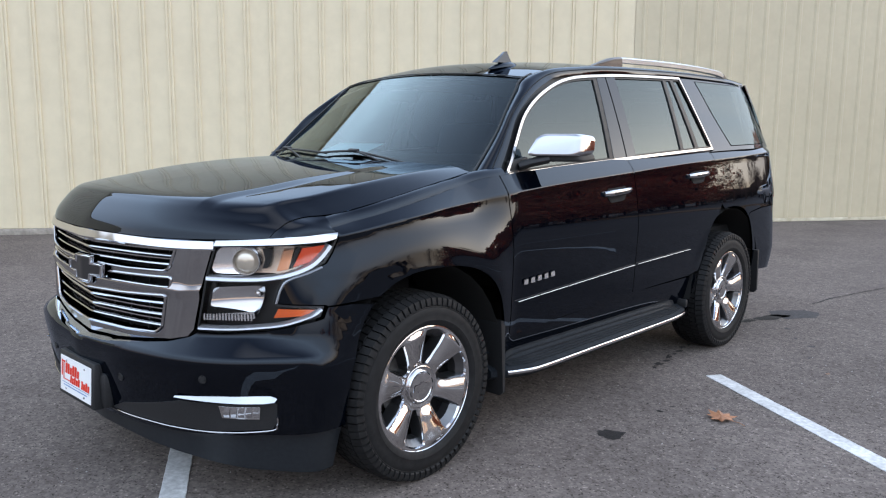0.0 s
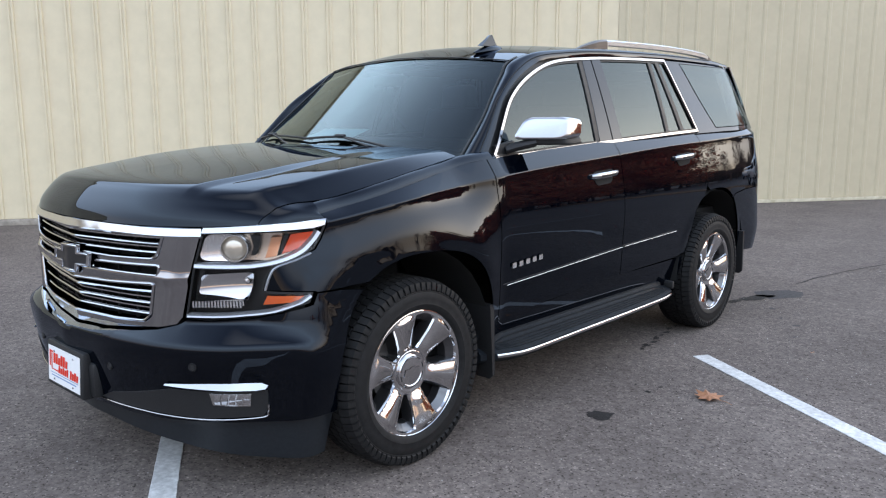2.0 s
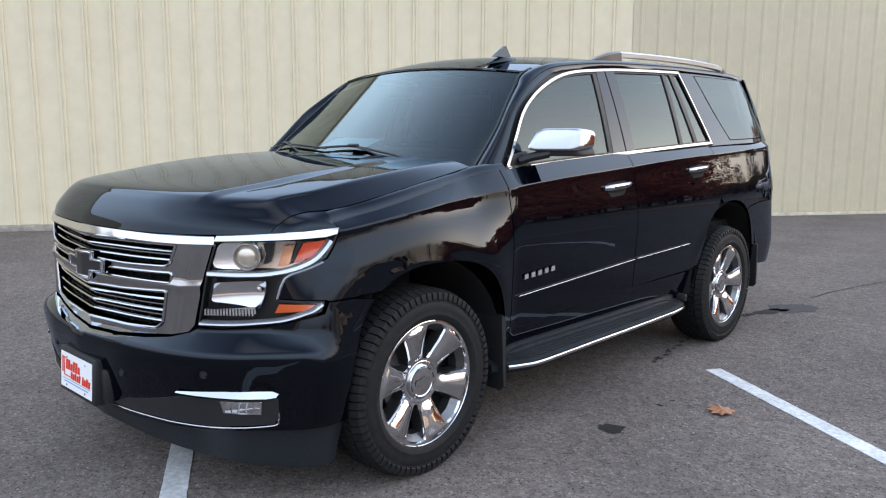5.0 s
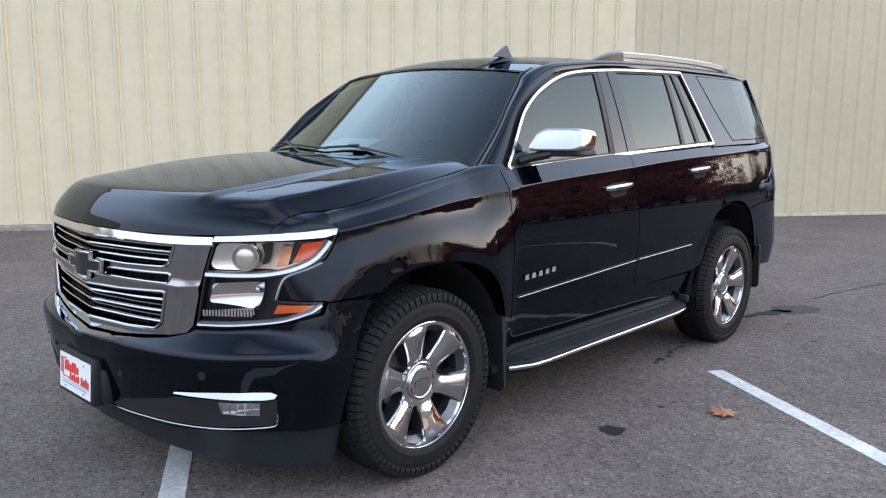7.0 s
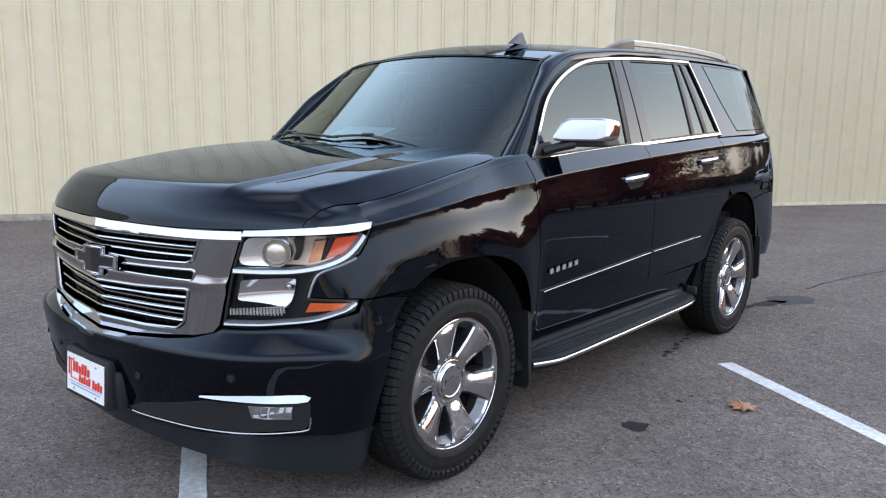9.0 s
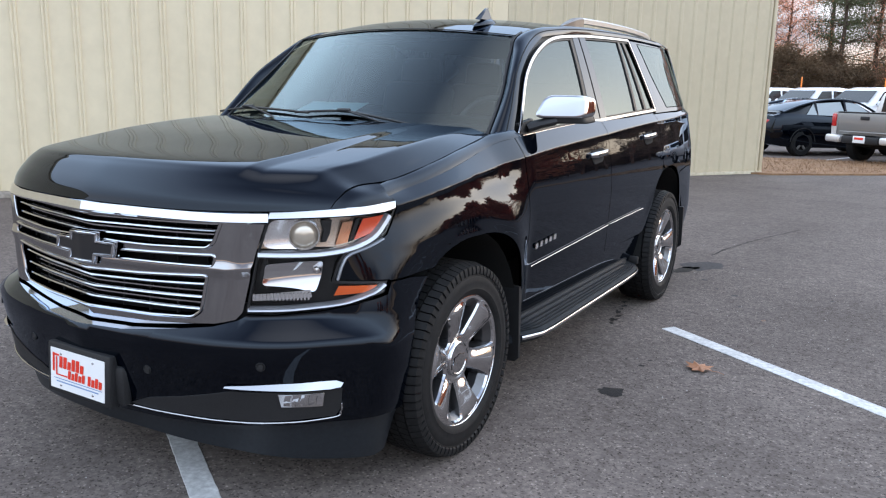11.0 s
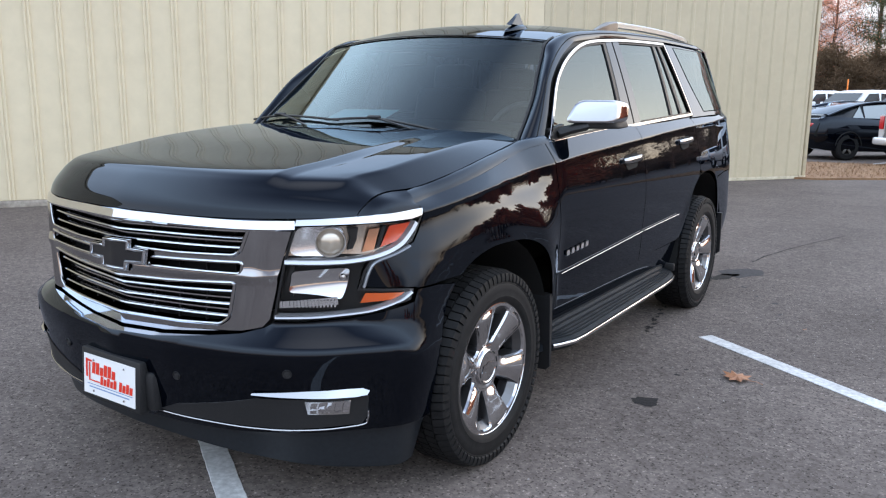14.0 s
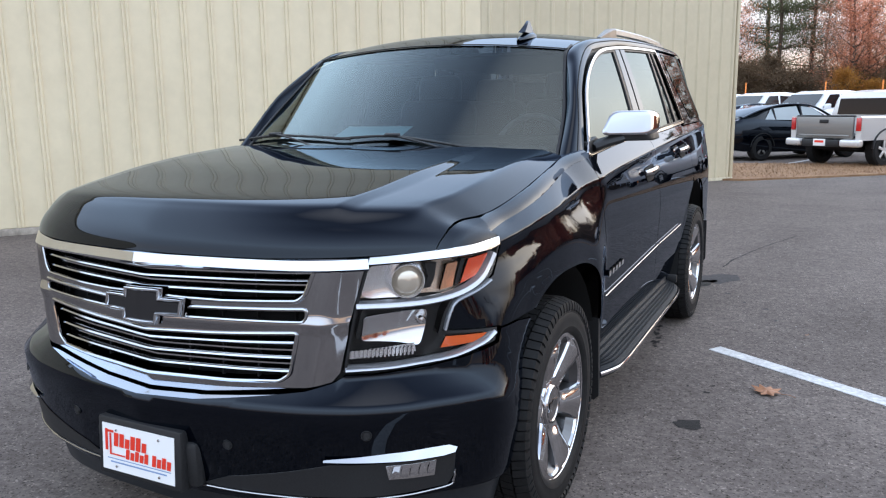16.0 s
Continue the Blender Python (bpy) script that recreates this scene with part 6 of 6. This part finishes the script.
def sedan(m):
    c = thing("sedan", "low black electric sedan parked in the far lot", "car", m)
    ys = [(-2.33, .78, .45, .80), (-2.25, .86, .30, 1.02), (-2.0, .90, .25, 1.08), (-1.4, .92, .22, 1.06), (0, .925, .20, .97), (1.2, .92, .20, .93), (1.9, .88, .24, .80), (2.25, .78, .30, .62), (2.36, .6, .36, .52)]
    shell("car_body", [(y, hull(w, a, b)) for y, w, a, b in ys], BLACK, c, "glossy black body")
    cab = [(-2.0, .62, 1.03, 1.10), (-1.5, .66, 1.0, 1.27), (-.9, .65, .95, 1.40), (-.2, .64, .93, 1.44), (.4, .66, .92, 1.36), (1.0, .70, .90, 1.08), (1.25, .72, .88, .95)]
    shell("cabin", [(y, [(w + .14, z0), (w, z1 - .05), (w - .12, z1), (-w + .12, z1), (-w, z1 - .05), (-w - .14, z0)]) for y, w, z0, z1 in cab], CARGLASS, c, "dark glass cabin")
    roof_line = [(-1.9, .60, 1.135), (-1.5, .60, 1.285), (-.9, .56, 1.412), (-.2, .55, 1.452), (.35, .56, 1.385)]
    shell("roof_panel", [(y, [(w + .06, z - .02), (w, z + .004), (-w, z + .004), (-w - .06, z - .02)]) for y, w, z in roof_line], BLACK, c, "black roof")
    for s in (1, -1):
        rail = [(s * .70, -1.95, 1.10), (s * .69, -1.4, 1.29), (s * .665, -.8, 1.41), (s * .66, -.2, 1.44), (s * .68, .4, 1.36), (s * .75, 1.15, 1.0)]
        part("roof_edge", sweep_bm(spline(rail, 5), oval(.045, .03, 8)), BLACK, c)
        for y in (-.95, -.05):
            part("pillar", sweep_bm([(s * .80, y, .98), (s * .685, y - .06, 1.40)], oval(.03, .03, 6)), BLACK, c)
        pane(c, [(s * .802, -1.30, 1.055), (s * .808, -.10, 1.02), (s * .672, -.20, 1.385), (s * .690, -1.05, 1.33)], mat=PALEGLASS)
        pane(c, [(s * .808, -.02, 1.015), (s * .815, .85, .985), (s * .70, .34, 1.335), (s * .672, -.10, 1.39)], mat=PALEGLASS)
        for y in (-1.44, 1.44):
            simple_wheel(c, s * .80, y, .335, .235, GREYPAINT)
            bow = [(s * .918, y + .375 * math.cos(a), .335 + .375 * math.sin(a)) for a in np.linspace(.1, math.pi - .1, 15)]
            part("wheel_arch", sweep_bm(bow, oval(.012, .020, 6), ups=[(1, 0, 0)] * 15), DARK, c)
        part("tail_light", box_bm((.26, .10, .10), pose(s * .66, -2.24, .87, 0, 0, s * 22), .02), REDLENS, c, "red tail lamp")
        part("door_handle", box_bm((.012, .16, .02), pose(s * .93, -.75, .86), .004), BLACK, c)
    part("reflector", box_bm((1.1, .02, .03), pose(0, -2.30, .42), .004), REDLENS, c, "red reflector strip")
    return c


def pickup(m, paint, label, back=True):
    c = thing("pickup_truck", label, "pickup truck", m)
    # bed at the back (-y), cab and bonnet ahead (+y)
    for s in (1, -1):
        shell("bed_side", [(y, [(s * x, z) for x, z in ((.93, .62), (.945, .85), (.94, 1.12), (.90, 1.16), (.80, 1.16), (.80, .62))]) for y in (-2.62, -2.4, -1.9, -1.3)], paint, c, "bed side panel")
    shell("car_body", [(y, hull(w, a, b)) for y, w, a, b in ((-1.32, .93, .48, 1.14), (0, .945, .46, 1.14), (1.0, .945, .46, 1.14), (1.15, .94, .48, 1.16), (2.2, .93, .50, 1.14), (2.55, .86, .52, 1.06), (2.68, .74, .56, .98))], paint, c, "lower body")
    cab = [(-1.34, .73, 1.12, 1.60), (-1.26, .73, 1.12, 1.70), (-.6, .72, 1.12, 1.76), (.2, .72, 1.12, 1.75), (.55, .72, 1.12, 1.67), (1.18, .76, 1.12, 1.20)]
    shell("cabin", [(y, [(w + .15, z0), (w + .02, z1 - .10), (w - .10, z1), (-w + .10, z1), (-w - .02, z1 - .10), (-w - .15, z0)]) for y, w, z0, z1 in cab], paint, c, "cab")
    pane(c, [(-.70, -1.355, 1.18), (.70, -1.355, 1.18), (.64, -1.348, 1.56), (-.64, -1.348, 1.56)], "rear_window")
    pane(c, [(.78, 1.13, 1.25), (-.78, 1.13, 1.25), (-.66, .62, 1.64), (.66, .62, 1.64)], "front_window")
    for s in (1, -1):
        pane(c, [(s * .875, -1.10, 1.17), (s * .875, -.12, 1.17), (s * .752, -.16, 1.63), (s * .762, -1.02, 1.58)])
        pane(c, [(s * .875, -.04, 1.17), (s * .880, .88, 1.17), (s * .760, .42, 1.61), (s * .752, -.06, 1.63)])
        part("tail_light", box_bm((.12, .10, .30), pose(s * .87, -2.60, .98), .02), REDLENS, c, "red tail lamp")
        part("head_light", box_bm((.30, .10, .20), pose(s * .72, 2.56, .95, 0, 0, -s * 12), .03), CHROME, c, "clear headlamp")
        part("mirror", box_bm((.22, .12, .17), pose(s * 1.02, .82, 1.22), .04), paint, c)
        for y in (-1.75, 1.80):
            simple_wheel(c, s * .80, y, .39, .26, SILVER)
            bow = [(s * .935, y + .455 * math.cos(a), .41 + .455 * math.sin(a)) for a in np.linspace(.05, math.pi - .05, 17)]
            part("wheel_flare", sweep_bm(bow, oval(.022, .032, 8), ups=[(1, 0, 0)] * 17), PLASTIC if back else paint, c)
    if back:
        part("tailgate", box_bm((1.50, .07, .50), pose(0, -2.63, .90), .02, 3), GREYPAINT, c, "grey metal tailgate")
        part("tailgate_cap", box_bm((1.52, .09, .035), pose(0, -2.62, 1.165), .012), PLASTIC, c)
        part("gate_handle", box_bm((.24, .02, .085), pose(.0, -2.67, 1.04), .012), PLASTIC, c, "black tailgate handle")
        part("gate_rib", box_bm((1.34, .02, .05), pose(0, -2.665, .72), .02), GREYPAINT, c)
        part("bumper_bar", box_bm((1.0, .16, .17), pose(0, -2.70, .55), .03), PLASTIC, c, "black bumper step")
        for s in (1, -1):
            part("bumper_end", box_bm((.46, .22, .17), pose(s * .75, -2.68, .56, 0, 0, s * 8), .05, 3), SILVER, c, "silver bumper end")
        part("number_plate", box_bm((.32, .012, .16), pose(0, -2.785, .565), .003), WHITE, c, "pale plate")
        part("plate_print", box_bm((.24, .006, .05), pose(0, -2.792, .585)), REDINK, c)
        part("bed_floor", box_bm((1.6, 1.6, .05), pose(0, -1.8, .70)), PLASTIC, c)
        part("axle", box_bm((1.4, .14, .14), pose(0, -1.75, .38), .04), DARK, c)
        part("chassis", box_bm((1.0, 4.6, .2), pose(0, 0, .48)), DARK, c)
    else:
        part("front_grille", box_bm((1.05, .06, .32), pose(0, 2.66, .86), .03), DARK, c, "dark front grille")
        for k2 in range(3):
            part("grille_bar", box_bm((1.05, .03, .03), pose(0, 2.70, .78 + .09 * k2), .008), CHROME, c)
        part("bumper_bar", box_bm((1.75, .14, .22), pose(0, 2.66, .58), .05), CHROME, c, "chrome bumper")
        part("bed_floor", box_bm((1.6, 1.6, .4), pose(0, -1.8, .75)), PLASTIC, c)
    return c


PALEGLASS = material("pale_glass", (.20, .24, .26), .05, 0.0, Coat_Weight=1.0)
# both cars are set down by their rear right wheel
h = 44
R = Matrix.Rotation(radians(-h), 4, "Z")
o = Vector((.02, 19.35, 0)) - R @ Vector((.80, -1.44, 0))
sedan(Matrix.Translation(o) @ R)
h = 38
R = Matrix.Rotation(radians(-h), 4, "Z")
o = Vector((2.72, 17.90, 0)) - R @ Vector((.80, -1.75, 0))
pickup(Matrix.Translation(o) @ R, SILVER, "silver pickup truck with grey tailgate, parked facing away")
BIG = Matrix.Diagonal((1.08, 1.08, 1.09, 1))
lot = pickup(pose(-1.24, 34.3, 0, 0, 0, 142) @ BIG, WHITEPAINT, "white pickup truck parked nose out in the far lot", back=False)
lot["group"] = "white trucks in the far lot"
for x, y, a in ((1.09, 31.3, 142), (-3.6, 37.2, 142), (-6.0, 40.1, 142), (4.9, 33.6, 149), (8.0, 34.1, 150), (3.1, 40.5, 146), (6.2, 41.0, 150), (.3, 41.5, 146), (9.2, 41.6, 150)):
    copy_thing(lot, pose(x, y, 0, 0, 0, a))

# ---- fence with orange markers ----
fence = thing("fence", "low wire fence with bright orange marker posts", "fence")
posts = [(-2.9, 44.0), (1.05, 44.5), (3.75, 45), (7.5, 45.5), (-7, 43.5), (12, 46)]
for x, y in posts:
    part("marker_post", lathe_bm([(.0, 0), (.035, 0), (.035, 2.55), (.0, 2.6)], 10, "Z", Matrix.Translation((x, y, 0))), ORANGE, fence, "orange marker post")
for z in (1.55, 1.95):
    part("fence_wire", sweep_bm([(-20, 43.0, z), (-7, 43.5, z), (1, 44.5, z), (12, 46, z), (26, 48, z)], oval(.02, .02, 5)), WIRE, fence)


# ---- trees ----
def tree(name, label, seed, height, trunk_r, mat, crown_from, spread, n_limb, n_leaf, leaf, droop=0.1, twigs=0, levels=2):
    """A tapered trunk with limbs and a ragged crown of small leaf clumps."""
    rnd = random.Random(seed)
    ob = thing(name, label, "tree")
    bm = bmesh.new()
    lean = (rnd.uniform(-.04, .04), rnd.uniform(-.04, .04))
    tp = [(lean[0] * z + .10 * math.sin(z * .7 + seed), lean[1] * z + .10 * math.cos(z * .6 + seed), z) for z in np.linspace(0, height * .96, 12)]
    sweep_bm(tp, lambda f: oval(trunk_r * (1 - .9 * f), trunk_r * (1 - .9 * f), 7), bm=bm, ups=[(0, 1, 0)] * 12)
    tips = []
    for k in range(n_limb):
        f = crown_from + (1 - crown_from) * ((k + rnd.random()) / n_limb) ** .9
        b = np.array(tp[min(11, int(f * 11))])
        a = k * 2.4 + rnd.uniform(-.5, .5)
        ln = spread * (1.15 - .85 * (f - crown_from) / (1 - crown_from)) * rnd.uniform(.55, 1.1)
        up = rnd.uniform(.15, .65) - droop
        e = b + np.array((math.cos(a) * ln, math.sin(a) * ln, ln * up))
        md = .5 * (b + e) + np.array((rnd.uniform(-.2, .2), rnd.uniform(-.2, .2), -.05 * ln))
        pts = spline([b, md, e], 3)
        r0 = trunk_r * .38 * (1.1 - f)
        sweep_bm(pts, lambda q: oval(max(.008, r0 * (1 - .85 * q)), max(.008, r0 * (1 - .85 * q)), 5), bm=bm, ups=[(.1, .2, 1)] * len(pts))
        tips += [(p, ln) for p in pts[2:]]
        for t in range(twigs):
            q = np.array(pts[rnd.randrange(1, len(pts))])
            d = np.array((rnd.gauss(0, 1), rnd.gauss(0, 1), rnd.uniform(.1, 1.2)))
            d = d / np.linalg.norm(d) * ln * rnd.uniform(.25, .6)
            sweep_bm([q, q + d * .5 + np.array((0, 0, -.04)), q + d], lambda g: oval(max(.006, .022 * (1 - g)), max(.006, .022 * (1 - g)), 3), bm=bm, ups=[(.3, .1, 1)] * 3, cap=False)
            tips.append((q + d, ln))
    part("trunk", bm, BARK if name != "bare_tree" else TWIG, ob, "brown trunk and limbs")
    vs, fs = [], []
    for k in range(n_leaf):
        p, ln = tips[rnd.randrange(len(tips))]
        c = np.array(p) + np.array((rnd.gauss(0, 1), rnd.gauss(0, 1), rnd.gauss(0, .7))) * (.16 + .10 * ln)
        s = leaf * rnd.uniform(.5, 1.3)
        u = np.array((rnd.gauss(0, 1), rnd.gauss(0, 1), rnd.gauss(0, 1)))
        u /= np.linalg.norm(u)
        v = np.cross(u, (rnd.random(), rnd.random(), 1.0))
        v /= np.linalg.norm(v)
        o = len(vs)
        vs += [c - u * s, c - v * s * .45, c + u * s, c + v * s * .45]
        fs.append((o, o + 1, o + 2, o + 3))
    raw("crown", vs, fs, mat, ob, "ragged crown of small leaves", smooth=False)
    return ob


pine = tree("pine_tree", "tall green pine behind the far lot", 3, 15, .22, PINE_LEAF, .30, 2.6, 44, 19000, .066, .15)
oak = tree("oak_tree", "autumn oak with rust-red leaves behind the lot", 5, 12, .20, RUST_LEAF, .10, 3.8, 40, 8000, .21, -.1, 3)
bare = tree("bare_tree", "bare winter tree with fine reddish twigs", 8, 11, .15, TWIG, .16, 2.8, 40, 7000, .055, -.25, 11)
bush = tree("bush", "dense low thicket of brown scrub", 12, 4.2, .08, THICKET, .04, 2.1, 30, 12000, .075, -.1, 5)
gold = tree("small_tree", "small golden-leaved tree beside the lot", 15, 3.6, .07, GOLD_LEAF, .10, 1.5, 26, 7000, .06, -.1, 3)
pine.matrix_basis = pose(-2.3, 60, 0)
maple = tree("autumn_tree", "autumn tree with fine rust-orange leaves behind the lot", 25, 12, .16, RUST_LEAF, .12, 3.2, 50, 24000, .050, -.35, 8)
maple.matrix_basis = pose(3.4, 60, 0)
oak.matrix_basis = pose(-16, 63, 0)
bare.matrix_basis = pose(.8, 61, 0)
bush.matrix_basis = pose(-4.0, 55, 0)
gold.matrix_basis = pose(2.0, 54, 0)


rnd = random.Random(77)
vs, fs = [], []
for k in range(26000):
    x = rnd.uniform(-30, 30)
    top = 4.1 + 1.3 * noise.noise((x * .22, 3, 0)) + .8 * noise.noise((x * .8, 9, 0))
    c = np.array((x, 69 + rnd.uniform(-1.5, 1.5), top * rnd.random() ** .8))
    u = np.array((rnd.gauss(0, 1), rnd.gauss(0, .4), rnd.gauss(0, 1.3))) * .16
    v = np.array((rnd.gauss(0, 1), rnd.gauss(0, .4), rnd.gauss(0, .6))) * .13
    o = len(vs)
    vs += [c - u, c - v, c + u, c + v]
    fs.append((o, o + 1, o + 2, o + 3))
tagged(raw("far_thicket", vs, fs, THICKET, smooth=False), "dense brown winter scrub at the edge of the wood", "scrub", kind="stuff")


def grown(x, y, turn, k):
    return pose(x, y, 0, 0, 0, turn) @ Matrix.Diagonal((k, k, k, 1))


rnd = random.Random(21)
for x, y, k in ((-.2, 63, 1.05), (-9.5, 64, 1.0), (-4.0, 68, 1.15), (8.5, 66, 1.0), (-14, 66, 1.1), (-20, 66, 1.0)):
    copy_thing(pine, grown(x, y, rnd.uniform(0, 360), k))
for x, y, k in ((6.6, 62, 1.1), (-5.9, 59, 1.0), (4.9, 64, 1.15), (2.5, 57.5, .95)):
    copy_thing(maple, grown(x, y, rnd.uniform(0, 360), k))
for x, y, k in ((-22, 63, 1.0),):
    copy_thing(oak, grown(x, y, rnd.uniform(0, 360), k))
for x, y, k in ((2.2, 63, 1.1), (5.0, 58, .9), (8.9, 59, 1.0), (-11, 60, 1.1), (-7.5, 66, 1.0)):
    copy_thing(bare, grown(x, y, rnd.uniform(0, 360), k))
for k in range(16):
    copy_thing(bush, grown(-22 + k * 2.7 + rnd.uniform(-.6, .6), 56 + rnd.uniform(-1, 3), rnd.uniform(0, 360), rnd.uniform(.8, 1.25)))
for x, y, k in ((3.6, 53.5, .8), (9.6, 55, 1.1)):
    copy_thing(gold, grown(x, y, rnd.uniform(0, 360), k))
# the wood on the other side of the lot, which the car's paint mirrors
for k in range(12):
    a = radians(-20 + k * 2.3 + rnd.uniform(-1.0, 1.0))
    d = rnd.uniform(44, 58)
    kind = (oak, bare, bare, oak, bare)[rnd.randrange(5)]
    copy_thing(kind, grown(2 + d * math.cos(a), -2 + d * math.sin(a), rnd.uniform(0, 360), rnd.uniform(.35, .6)))
for k in range(22):
    a = radians(8 + k * 1.8 + rnd.uniform(-.6, .6))
    d = rnd.uniform(46, 56)
    copy_thing((bare, bush, bare)[rnd.randrange(3)], grown(2 + d * math.cos(a), -2 + d * math.sin(a), rnd.uniform(0, 360), rnd.uniform(.4, .65)))
for k in range(16):
    a = radians(46 + k * .68 + rnd.uniform(-.3, .3))
    d = rnd.uniform(38, 48)
    copy_thing((oak, bare)[k % 2], grown(2 + d * math.cos(a), -2 + d * math.sin(a), rnd.uniform(0, 360), rnd.uniform(.40, .66)))
for k in range(7):
    a = radians(56.5 + k * .7)
    d = rnd.uniform(36, 42)
    copy_thing(oak, grown(2 + d * math.cos(a), -2 + d * math.sin(a), rnd.uniform(0, 360), rnd.uniform(.62, .78)))
for k in range(9):
    a = radians(60.8 + k * .95 + rnd.uniform(-.3, .3))
    d = rnd.uniform(44, 52)
    copy_thing((oak, maple, oak)[k % 3], grown(2 + d * math.cos(a), -2 + d * math.sin(a), rnd.uniform(0, 360), rnd.uniform(.66, .9)))
for k in range(11):
    a = radians(69.6 + k * 1.3 + rnd.uniform(-.4, .4))
    d = rnd.uniform(46, 54)
    copy_thing(bare, grown(2 + d * math.cos(a), -2 + d * math.sin(a), rnd.uniform(0, 360), rnd.uniform(.36, .60)))
for k in range(14):
    a = radians(58 + k * 1.9 + rnd.uniform(-.6, .6))
    d = rnd.uniform(50, 60)
    copy_thing(bush, grown(2 + d * math.cos(a), -2 + d * math.sin(a), rnd.uniform(0, 360), rnd.uniform(.5, .85)))
